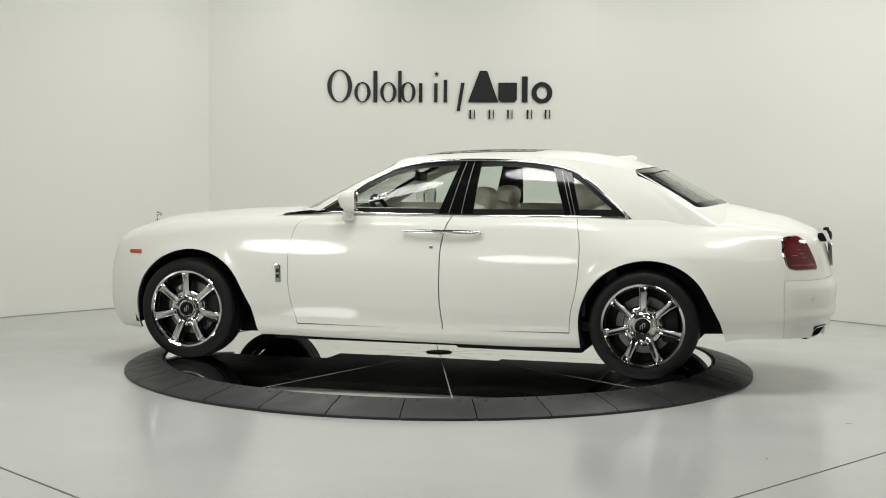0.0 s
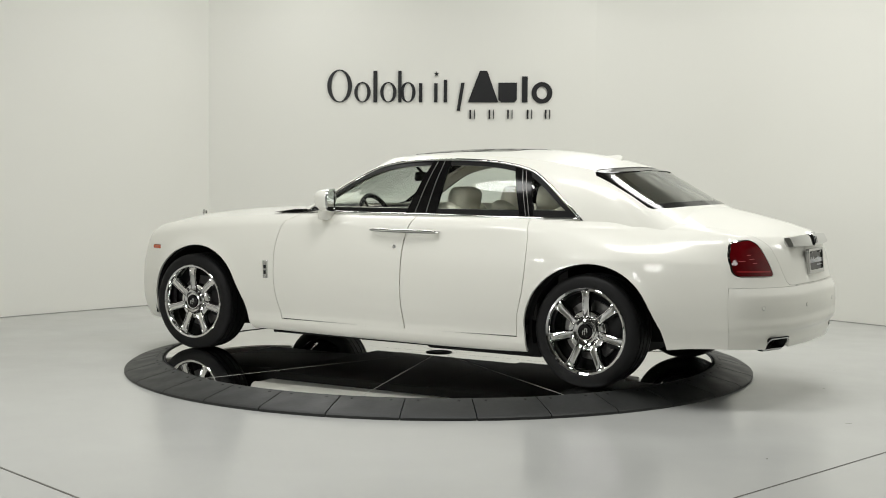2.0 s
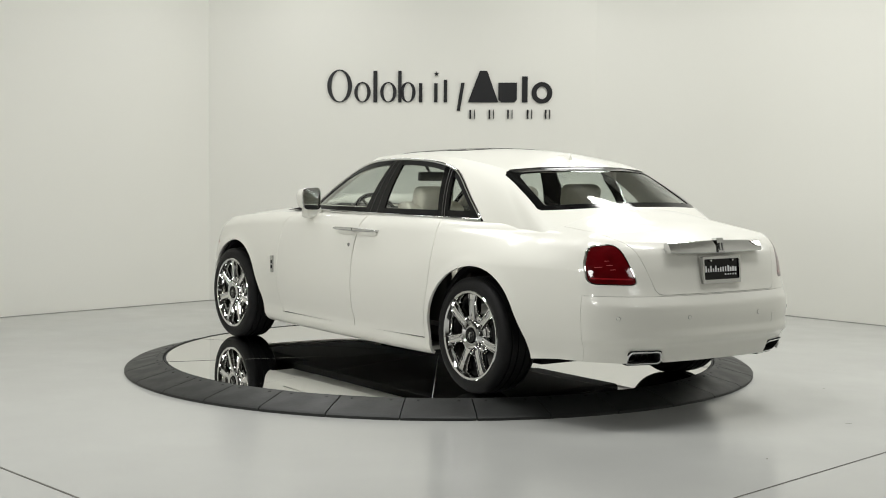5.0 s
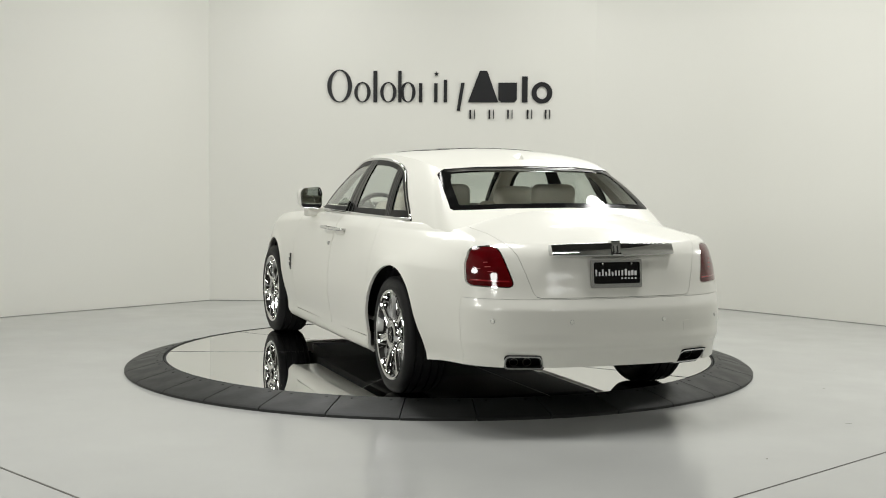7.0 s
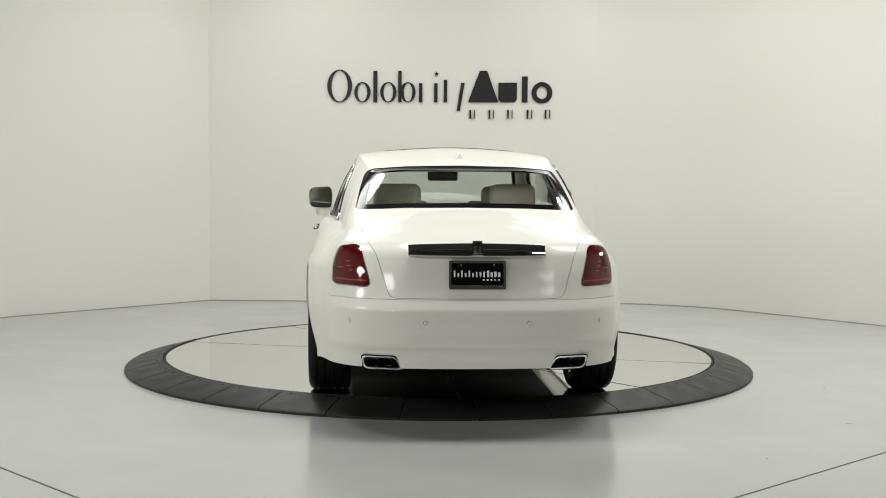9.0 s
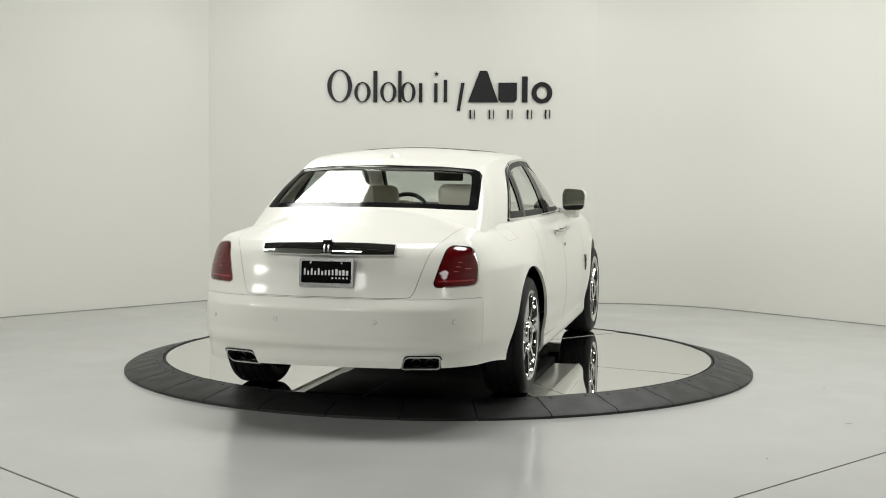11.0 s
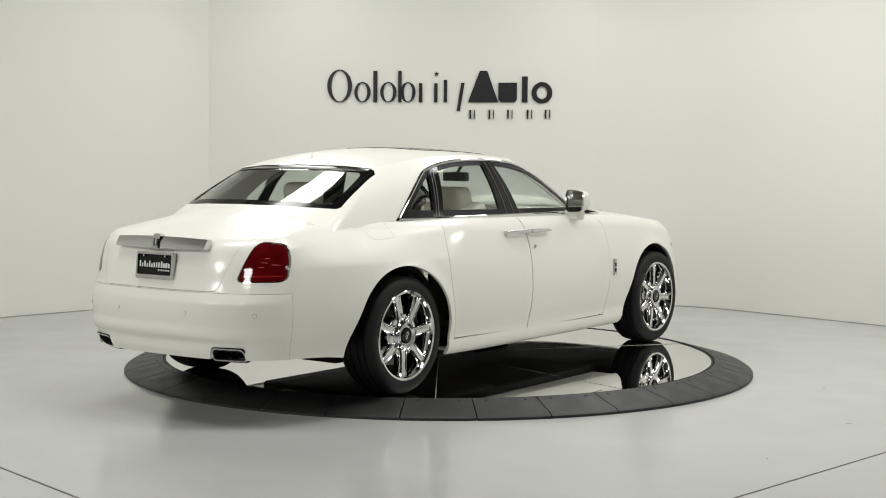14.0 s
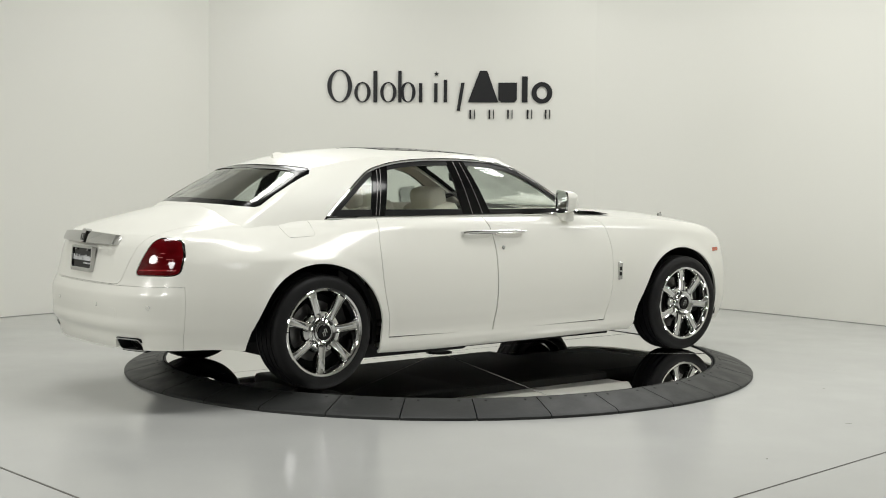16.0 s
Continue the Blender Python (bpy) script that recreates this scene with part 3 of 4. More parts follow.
BOOT = [(-0.02, 0.688), (0.44, 0.688), (0.470, 0.696), (0.487, 0.716), (0.520, 0.82), (0.552, 0.92), (0.575, 0.96), (0.605, 0.995), (0.635, 1.05), (0.645, 1.10), (0.645, 1.4), (-0.02, 1.4)]
LAMP = [(0.583, 0.750), (0.795, 0.753), (0.792, 0.86), (0.758, 0.958), (0.645, 0.972)]
REARGLASS = [(-0.1, 1.166), (0.35, 1.160), (0.655, 1.147), (0.667, 1.156), (0.640, 1.270), (0.612, 1.355), (0.590, 1.380), (0.556, 1.393), (0.342, 1.409), (-0.1, 1.418)]
REARGLASS_IN = [(-0.1, 1.190), (0.35, 1.185), (0.600, 1.174), (0.608, 1.184), (0.582, 1.290), (0.562, 1.345), (0.542, 1.362), (0.505, 1.371), (0.32, 1.386), (-0.1, 1.395)]
SCREEN = [(-0.1, 1.095), (0.61, 1.10), (0.640, 1.115), (0.550, 1.405), (0.52, 1.427), (0.40, 1.438), (-0.1, 1.448)]
SCREEN_IN = [(-0.1, 1.100), (0.605, 1.106), (0.627, 1.122), (0.532, 1.390), (0.505, 1.408), (0.39, 1.418), (-0.1, 1.427)]


def car_body(car):
    LAMP_EDGE = rounded(LAMP, 0.034, 6)
    shell = slab(lower_grid(), 0.018)
    cabin = prism([(0.86, -0.2), (0.86, 0.55), (0.72, 0.72), (0.5, 0.79), (-1.5, 0.80), (-1.75, 0.74), (-1.93, 0.60), (-1.99, 0.3), (-1.99, -0.2)], "z", 0.9, 1.5)
    shell = boolean(shell, [prism(arch(1.6475), "y", 0.4, 1.3), prism(arch(-1.6475), "y", 0.4, 1.3), cabin])
    g = 0.0042
    fd = prism(shut(LINE_A, -g) + shut(LINE_B, g)[::-1], "y", 0.5, 1.3)
    rd = prism(shut(LINE_B, -g) + shut(LINE_C, g)[::-1], "y", 0.5, 1.3)
    hole = prism([(x, z - 0.008) if z < 0.32 else (x, z) for x, z in shut(LINE_A, 0) + shut(LINE_C, 0)[::-1]], "y", 0.5, 1.3)
    boot_in, boot_out = prism(grown(BOOT, -0.0025), "x", -3.2, -1.9), prism(BOOT, "x", -3.2, -1.9)
    lamp_out, lamp_in = prism(grown(LAMP_EDGE, 0.0058), "x", -3.2, -2.2), prism(grown(LAMP_EDGE, -0.001), "x", -3.2, -2.2)
    marker = prism([(2.045, 0.750), (2.050, 0.782), (2.160, 0.780), (2.172, 0.766), (2.160, 0.750)], "y", 0.6, 1.3)
    fuel = rounded([(-1.878, 1.074), (-1.664, 1.078), (-1.652, 0.968), (-1.850, 0.958)], 0.034, 6)
    bumper = [(-3.2, 0.0), (-2.535, 0.0), (-2.55, 0.40), (-2.545, 0.62), (-2.545, 0.684), (-3.2, 0.684)]
    bonnet = [(0.985, -0.02), (0.985, 0.56), (1.10, 0.612), (1.4, 0.625), (1.8, 0.598), (2.15, 0.52), (2.33, 0.43), (2.40, 0.34), (2.40, -0.02)]
    half = boolean(shell, [prism(bonnet, "z", 0.85, 1.4), hole, boot_out, lamp_out, marker, prism(bumper, "y", -0.3, 1.3)])
    mouth = prism([(0.515 + y, 0.326 + z) for y, z in rounded([(-0.110, -0.060), (0.110, -0.060), (0.114, 0.020), (0.100, 0.040), (-0.080, 0.040)], 0.022)], "x", -3.2, -2.6)
    bump_me = finish(boolean(boolean(shell, [prism(grown(bumper, -0.002), "y", -0.3, 1.3)], "INTERSECT"), [mouth]), PAINT, both=True)
    part("bonnet", finish(boolean(shell, [prism([(x, y - 0.006 if y > 0 else y) for x, y in bonnet], "z", 0.85, 1.4)], "INTERSECT"), PAINT, both=True), car)
    rear_bumper = part("rear_bumper", bump_me, car)
    eye = rounded([(0.425, 0.488), (0.486, 0.488), (0.486, 0.549), (0.425, 0.549)], 0.008, 3)
    cover = boolean(slab(lower_grid(160, 80, 6), 0.006, 0.0016), [prism(eye, "x", -3.2, -2.4)], "INTERSECT")
    part("tow_cover", mirrored(finish(cover, PAINT)), rear_bumper, "square white tow eye cover")
    left = finish(half, PAINT)
    right = mirrored(finish(boolean(half, [prism(fuel, "y", 0.5, 1.3)]), PAINT))
    bm = bmesh.new()
    bm.from_mesh(left), bm.from_mesh(right)
    bmesh.ops.delete(bm, geom=[f for f in bm.faces if all(abs(v.co.y) < 2e-5 for v in f.verts)], context="FACES")
    bmesh.ops.remove_doubles(bm, verts=[v for v in bm.verts if abs(v.co.y) < 1e-4], dist=2e-5)
    body = part("body", bm, car, mat=PAINT)
    body.data.materials.append(TRIM_AND_SHADE)
    part("fuel_flap", mirrored(finish(boolean(shell, [prism(grown(fuel, -0.002), "y", 0.5, 1.3)], "INTERSECT"), PAINT)), car)
    boot = part("boot_lid", finish(boolean(shell, [boot_in], "INTERSECT"), PAINT, both=True), car)
    doors = []
    for name, tool in (("front_door", fd), ("rear_door", rd)):
        me = finish(boolean(shell, [tool], "INTERSECT"), PAINT)
        doors += [(part(name, me, car), 1), (part(name, mirrored(me), car), -1)]
    ring = finish(boolean(boolean(shell, [prism(grown(LAMP_EDGE, 0.0045), "x", -3.2, -2.2)], "INTERSECT"), [prism(LAMP_EDGE, "x", -3.2, -2.2)]), CHROME)
    lens = finish(boolean(shell, [lamp_in], "INTERSECT"), REDLENS)
    band = finish(boolean(slab(lower_grid(200, 100, 8), 0.008, 0.0012), [prism([(0.603, 0.776), (0.782, 0.779), (0.782, 0.787), (0.606, 0.784)], "x", -3.2, -2.2)], "INTERSECT"), REDBAND)
    skin = slab(lower_grid(200, 100, 8), 0.008, 0.0010)
    fins = [finish(boolean(skin, [prism([(y, z), (y + w, z - 0.002), (y + w, z + 0.002), (y, z + 0.004)], "x", -3.2, -2.2)], "INTERSECT"), FIN) for y, z, w in ((0.682, 0.832, 0.022), (0.690, 0.857, 0.026), (0.700, 0.881, 0.020), (0.735, 0.845, 0.030))]
    mark = finish(boolean(shell, [prism([(2.047, 0.752), (2.052, 0.780), (2.159, 0.778), (2.169, 0.766), (2.159, 0.752)], "y", 0.6, 1.3)], "INTERSECT"), AMBER)
    for s in (1, -1):
        lamp = part("tail_lamp", lens if s > 0 else mirrored(lens), car, "dark red tail lamp lens")
        part("surround", ring if s > 0 else mirrored(ring), lamp, "chrome lamp surround")
        part("lens_band", band if s > 0 else mirrored(band), lamp, "brighter red lens band")
        for me in fins:
            part("reflector_fin", me if s > 0 else mirrored(me), lamp, "pale reflector fin")
        part("side_marker", mark if s > 0 else mirrored(mark), car, "amber side marker lens")
    # cabin
    grid = upper_grid()
    top, thin = slab(grid, 0.018), slab(grid, 0.005, -0.007)
    D, DI = dlo(), dlo(-0.020)
    dl, dli = prism(D, "y", 0.3, 1.3), prism(DI, "y", 0.3, 1.3)
    rg, rgi = prism(REARGLASS, "x", -2.4, -1.2), prism(REARGLASS_IN, "x", -2.4, -1.2)
    ws, wsi = prism(SCREEN, "x", 0.02, 1.4), prism(SCREEN_IN, "x", 0.0, 1.4)
    part("roof", finish(boolean(top, [dl, rg, ws]), PAINT, both=True), car, "white roof with slim pillars")
    tree = BVHTree.FromPolygons([v.co for v in top.vertices], [tuple(f.vertices) for f in top.polygons])
    path = []
    for x, z in dlo(-0.010):
        spot, normal, _, _ = tree.ray_cast(Vector((x, 1.6, z)), Vector((0, -1, 0)))
        path.append(spot + normal * 0.001 if spot else Vector((x, 0.85, z)))
    dense = []
    for a, b in zip(path, path[1:] + path[:1]):
        n = max(1, int((b - a).length / 0.03))
        for k in range(n):
            q = a.lerp(b, k / n)
            spot, normal, _, _ = tree.ray_cast(Vector((q.x, 1.6, q.z)), Vector((0, -1, 0)))
            dense.append(spot + normal * 0.001 if spot else q)
    bm = tube([tuple(q) for q in dense], 0.0105, 10, True)
    frame_me = bpy.data.meshes.new("surround")
    bm.to_mesh(frame_me)
    bm.free()
    frame_me.materials.append(CHROME)
    frame_me.shade_smooth()
    dlo_in = prism(dlo(-0.022), "y", 0.3, 1.3)
    glass = boolean(thin, [dli], "INTERSECT")
    b_post = prism([(-0.384, 1.6), (-0.182, 1.0), (-0.449, 1.0), (-0.492, 1.6)], "y", 0.3, 1.3)
    c_post = prism([(-0.925, 1.6), (-1.124, 1.0), (-1.223, 1.0), (-1.053, 1.6)], "y", 0.3, 1.3)
    posts = slab(grid, 0.018, -0.002)
    posts = boolean(posts, [dli], "INTERSECT")
    bands = [("b_pillar", finish(boolean(posts, [b_post], "INTERSECT"), BLACK)), ("c_pillar", finish(boolean(posts, [c_post], "INTERSECT"), BLACK))]
    skin = boolean(slab(grid, 0.012, 0.0005), [dlo_in], "INTERSECT")
    edges = [((-0.408, 1.6), (-0.262, 1.0)), ((-0.448, 1.6), (-0.360, 1.0)), ((-0.985, 1.6), (-1.166, 1.0)), ((-1.012, 1.6), (-1.190, 1.0))]
    strips = [finish(boolean(skin, [prism([a, b, (b[0] - 0.004, b[1]), (a[0] - 0.004, a[1])], "y", 0.3, 1.3)], "INTERSECT"), IRON) for a, b in edges]
    panes = boolean(glass, [b_post, c_post])
    cuts = [prism([(2, 0.5), (2, 2), (-0.38, 2), (-0.38, 0.5)], "y", 0.3, 1.3), prism([(-0.4, 0.5), (-0.4, 2), (-1.00, 2), (-1.09, 1.2), (-1.18, 1.0), (-1.18, 0.5)], "y", 0.3, 1.3),
            prism([(-1.19, 0.5), (-1.19, 1.0), (-1.11, 1.2), (-1.02, 2), (-3, 2), (-3, 0.5)], "y", 0.3, 1.3)]
    for s in (1, -1):
        part("window_surround", frame_me if s > 0 else mirrored(frame_me), car, "polished chrome window surround")
        for name, me in bands:
            part(name, me if s > 0 else mirrored(me), car, "gloss black window pillar")
        for me in strips:
            part("pillar_edge", me if s > 0 else mirrored(me), car, "thin bright edge on the window pillar")
        for name, tool in zip(("front_window", "rear_window", "quarter_window"), cuts):
            me = finish(boolean(panes, [tool], "INTERSECT"), GLASS)
            part(name, me if s > 0 else mirrored(me), car, "clear side window").visible_shadow = False
    for name, outer, inner, lab in (("rear_screen", rg, rgi, "dark-edged rear window"), ("windscreen", ws, wsi, "windscreen with dark edge")):
        pane = part(name, finish(boolean(thin, [inner], "INTERSECT"), GLASS, both=True), car, lab)
        pane.visible_shadow = False
        part("black_edge", finish(boolean(boolean(slab(grid, 0.016, -0.003), [outer], "INTERSECT"), [inner]), BLACK, both=True), pane, "black window edge")
    seal = finish(boolean(boolean(slab(grid, 0.0035, -0.003), [prism(dlo(-0.002), "y", 0.3, 1.3)], "INTERSECT"), [prism(dlo(-0.046), "y", 0.3, 1.3)]), WINDOW_RUBBER)
    for s in (1, -1):
        part("window_seal", seal if s > 0 else mirrored(seal), car, "black window frame")
    part("headlining", finish(boolean(slab(grid, 0.008, -0.028), [prism(dlo(-0.05), "y", 0.3, 1.3), rg, ws]), LINING, both=True), car, "cream fabric headlining")
    sun = [tuple(p) for p in along([(0.02, -0.02), (0.02, 0.30), (0.0, 0.38), (-0.06, 0.41), (-0.72, 0.41), (-0.79, 0.38), (-0.82, 0.30), (-0.82, -0.02)], 40)]
    part("sunroof", finish(boolean(slab(grid, 0.010, 0.003), [prism(sun, "z", 1.2, 1.7)], "INTERSECT"), BLACK, both=True), car, "dark glass sunroof panel")
    cowl = [(1.012, -0.02), (1.002, 0.21), (0.985, 0.24), (0.965, 0.24), (0.965, -0.02)]
    part("cowl", finish(boolean(slab(lower_grid(120, 24, 30), 0.01, 0.004), [prism(cowl, "z", 0.8, 1.4)], "INTERSECT"), TRIM_AND_SHADE, both=True), car, "black scuttle panel")
    return boot, doors, rear_bumper


def rounded(pts, r, n=5):
    """Polygon with its corners rounded."""
    out = []
    m = len(pts)
    for i in range(m):
        a, b, c = (Vector(pts[k % m]) for k in (i - 1, i, i + 1))
        u, v = (a - b), (c - b)
        k = min(r, u.length * 0.45, v.length * 0.45)
        p, q = b + u.normalized() * k, b + v.normalized() * k
        for t in range(n + 1):
            t /= n
            out.append(tuple(p * (1 - t) ** 2 + b * 2 * t * (1 - t) + q * t * t))
    return out


def plate_of(poly, axis, lo, hi, mat, bevel=0.0):
    me = prism(poly, axis, lo, hi)
    bm = bmesh.new()
    bm.from_mesh(me)
    if bevel:
        es = [e for e in bm.edges if len(e.link_faces) == 2 and e.calc_face_angle(0) > 1.0]
        bmesh.ops.bevel(bm, geom=es, offset=bevel, segments=2, profile=0.5, affect="EDGES")
    out = bpy.data.meshes.new("part")
    bm.to_mesh(out)
    bm.free()
    out.materials.append(mat)
    out.shade_smooth()
    out.set_sharp_from_angle(angle=radians(35))
    return out


def frame_of(outer, inner, axis, lo, hi, mat, bevel=0.0):
    me = boolean(prism(outer, axis, lo, hi), [prism(inner, axis, lo - 1, hi + 1)])
    return finish(me, mat, 35)


def side_trim(car, doors):
    for door, s in doors:
        front = door.name.startswith("front")
        x0, x1 = (-0.268, 0.004) if front else (-0.553, -0.276)
        y0 = 0.927
        # a slim pull that narrows to its free end, over a scooped recess in the skin
        bm = bmesh.new()
        rows = []
        for k in range(13):
            u = k / 12
            x = x0 + (x1 - x0) * u
            w = u if front else 1 - u
            h = 0.0135 * (1 - 0.35 * w ** 3) * (1 if w < 0.97 else 0.6)
            d = 0.036 - 0.010 * w ** 2
            rows.append([bm.verts.new((x, y0 + d + 0.010 * math.cos(a), 0.964 + h * math.sin(a))) for a in np.linspace(0, 2 * math.pi, 17)[:-1]])
        for a, b in zip(rows, rows[1:]):
            for k in range(16):
                bm.faces.new((a[k], a[(k + 1) % 16], b[(k + 1) % 16], b[k]))
        bm.faces.new(rows[0]), bm.faces.new(rows[-1])
        bmesh.ops.recalc_face_normals(bm, faces=bm.faces)
        h = part("door_handle", bm, door, "chrome door handle", mat=CHROME)
        for x in (x0 + 0.02, x1 - 0.02):
            part("handle_post", box(x - 0.015, x + 0.015, y0 - 0.012, y0 + 0.032, 0.956, 0.972, 0.004, 2), h, mat=CHROME)
        cup = [((x0 + x1) / 2 + (x1 - x0) * 0.44 * math.cos(a), 0.944 + 0.028 * math.sin(a)) for a in np.linspace(0, 2 * math.pi, 33)[:-1]]
        part("handle_cup", plate_of(cup, "y", y0 - 0.03, y0 + 0.004, PAINT, 0.003), h, "white scooped handle recess")
        if s < 0:
            for o in (h, *h.children):
                me = mirrored(o.data)
                o.data = me
        if front:
            k = part("lock", lathe([(0.0005, 0.955), (0.009, 0.955), (0.013, 0.952), (0.013, 0.920)], 20), door, "chrome key lock", at=pose(-0.193, 0 if s > 0 else 0, 0.854) @ (Matrix() if s > 0 else Matrix.Rotation(math.pi, 4, "Z")), mat=SATIN)
    for s in (1, -1):
        # wing mirror: foot, shell, glass
        bm = bmesh.new()
        cs = []
        prof = [(0.492, 0.10), (0.484, 0.36), (0.466, 0.66), (0.438, 0.89), (0.405, 0.985), (0.372, 1.0)]
        poly = rounded([(0.862, 1.080), (1.034, 1.086), (1.046, 1.200), (1.022, 1.238), (0.880, 1.246), (0.858, 1.205)], 0.042, 6)
        cx, cz = np.mean(poly, axis=0)
        for x, k in prof:
            cs.append([bm.verts.new((x, (cx + (y - cx) * k) * s, cz + (z - cz) * k)) for y, z in poly])
        for a, b in zip(cs, cs[1:]):
            for i in range(len(a)):
                j = (i + 1) % len(a)
                bm.faces.new((a[i], a[j], b[j], b[i]))
        bm.faces.new(cs[0]), bm.faces.new(cs[-1][::-1])
        bmesh.ops.recalc_face_normals(bm, faces=bm.faces)
        hinge = Vector((0.42, s * 0.90, 0))
        m = part("wing_mirror", bm, car, "white wing mirror with chrome edge", mat=PAINT, at=Matrix.Translation(hinge) @ pose(0, 0, 0, 0, 0, s * 16) @ Matrix.Translation(-hinge))
        sp = [(y * s, z) for y, z in poly]
        part("rim", frame_of(sp if s > 0 else sp[::-1], grown(sp, -0.012), "x", 0.362, 0.376, CHROME), m, "chrome mirror edge")
        part("glass", plate_of(grown(sp, -0.012), "x", 0.368, 0.374, MIRROR), m, "mirror glass")
        bm = bmesh.new()
        box(0.385, 0.468, *sorted((s * 0.815, s * 0.965)), 1.022, 1.098, 0.02, 3, bm)
        part("foot", bm, m, mat=PAINT)
        # fender badge
        poly = rounded([(0.906, 0.582), (0.948, 0.582), (0.954, 0.712), (0.912, 0.712)], 0.006)
        b = part("fender_badge", plate_of(poly, "y", *sorted((s * 0.935, s * 0.966)), CHROME, 0.003), car, "chrome fender badge")
        part("badge_field", plate_of(rounded([(0.912, 0.590), (0.942, 0.590), (0.948, 0.704), (0.918, 0.704)], 0.004), "y", *sorted((s * 0.960, s * 0.9668)), SATIN, 0.0), b, "satin badge field")
        for z in (0.612, 0.652):
            part("badge_bar", box(0.920, 0.940, *sorted((s * 0.9665, s * 0.9685)), z, z + 0.026), b, "dark relief bar", mat=TRIM_AND_SHADE)


def rear_trim(car, boot, bumper):
    # broad chrome bar over the plate
    def wedge(y0, y1, z0, z1, proud, mat):
        """A bar along y with a nearly upright face that follows the curve of the boot."""
        sec = [(0.008, z0), (0.0015, z0 + 0.003), (0.0, z0 + 0.010), (0.009, z0 + 0.030), (0.021, z1 - 0.010), (0.024, z1 - 0.003), (0.030, z1), (0.060, z1 - 0.004), (0.060, z0)]
        bm = bmesh.new()
        rows = []
        for y in np.linspace(y0, y1, 21):
            swell = 1 - (y / 0.376) ** 2
            rows.append([bm.verts.new((-2.834 + 0.19 * y * y - proud + x, y, z + (0.010 * swell if z > (z0 + z1) / 2 else -0.006 * swell))) for x, z in sec])
        for a, b in zip(rows, rows[1:]):
            for k in range(len(a)):
                j = (k + 1) % len(a)
                bm.faces.new((a[k], a[j], b[j], b[k]))
        bm.faces.new(rows[0]), bm.faces.new(rows[-1][::-1])
        bmesh.ops.recalc_face_normals(bm, faces=bm.faces)
        me = bpy.data.meshes.new("bar")
        bm.to_mesh(me)
        bm.free()
        return finish(me, mat, 35)

    bar = part("chrome_bar", wedge(-0.378, 0.378, 0.922, 0.982, 0.0, CHROME), boot, "polished chrome boot bar")
    part("bar_badge", wedge(-0.027, 0.027, 0.924, 0.996, 0.010, CHROME), bar, "raised chrome badge")
    for y in (-0.017, 0.007):
        part("badge_bar", wedge(y, y + 0.010, 0.940, 0.976, 0.012, SATIN), bar, "satin relief bar")
    tilt = Matrix.Translation((-2.832, 0, 0.820)) @ Matrix.Rotation(radians(5), 4, "Y")
    pl = part("number_plate", plate_of(rounded([(-0.148, -0.072), (0.148, -0.072), (0.148, 0.072), (-0.148, 0.072)], 0.010), "x", -0.006, 0.0, BLACK), boot, "black dealer plate in a chrome frame", at=tilt)
    part("plate_frame", frame_of(rounded([(-0.156, -0.079), (0.156, -0.079), (0.156, 0.079), (-0.156, 0.079)], 0.012), rounded([(-0.143, -0.056), (0.143, -0.056), (0.143, 0.064), (-0.143, 0.064)], 0.010), "x", -0.014, 0.010, SATIN), pl, "chrome plate frame")
    bm = bmesh.new()
    heights = [0.036, 0.022, 0.036, 0.022, 0.036, 0.022, 0.028, 0.028, 0.030, 0.036, 0.026, 0.030, 0.026]
    for k, h in enumerate(heights):
        y = 0.130 - k * 0.0202
        box(-0.009, -0.006, y - (0.013 if k > 8 else 0.009), y, -0.012, -0.012 + h, bm=bm)
    for k in range(5):
        y = -0.030 - k * 0.021
        box(-0.009, -0.006, y - 0.009, y, -0.032, -0.023, bm=bm)
    part("plate_print", bm, pl, "white printed bars", mat=WHITE)
    for s in (1, -1):
        sc = part("screw", lathe([(0.0005, -0.018), (0.006, -0.017), (0.007, -0.010)], 10, "x"), pl, mat=SATIN, at=pose(0, 0.09 * s, 0.055))
        poly = rounded([(-0.112, -0.040), (0.112, -0.040), (0.110, 0.042), (-0.092, 0.042)][::s], 0.026)
        poly = [(s * y, z) for y, z in poly]
        mouth, bore = ([(y * k, z * m) for y, z in poly] for k, m in ((0.92, 0.78), (0.90, 0.72)))
        tip = part("exhaust_tip", frame_of(poly, mouth, "x", -0.016, 0.16, CHROME), car, "chrome rectangular exhaust tip", at=pose(-2.744, s * 0.515, 0.326, 0, 0, -s * 18))
        # a solid black ring in place of the shade in the gap
        part("exhaust_gap", frame_of([(y * 1.05, z * 1.13) for y, z in poly], [(y * 1.002, z * 1.004) for y, z in poly], "x", -0.010, 0.015, TRIM_AND_SHADE), tip, "black ring standing in for the shaded gap round the exhaust")
        part("exhaust_inside", plate_of([(y * 0.94, z * 0.84) for y, z in poly], "x", 0.07, 0.08, UNDER), tip, "black exhaust inside")
        # black sleeve added over the chrome walls, for the shade in the mouth
        part("exhaust_liner", frame_of([(y * 0.93, z * 0.80) for y, z in poly], bore, "x", -0.012, 0.07, UNDER), tip, "black sleeve added to keep the exhaust mouth dark")
        for y in (s * -0.02, s * 0.055):
            part("exhaust_pipe", lathe([(0.021, 0.042), (0.023, 0.040), (0.025, 0.042), (0.025, 0.08)], 20, "x"), tip, mat=IRON, at=pose(0, y, -0.004))
        # the mouth is cut along the slope of the bumper's underside
        for me in {o.data for o in (tip, *tip.children)}:
            for v in me.vertices:
                v.co.x -= 0.8 * v.co.z
            me.update()
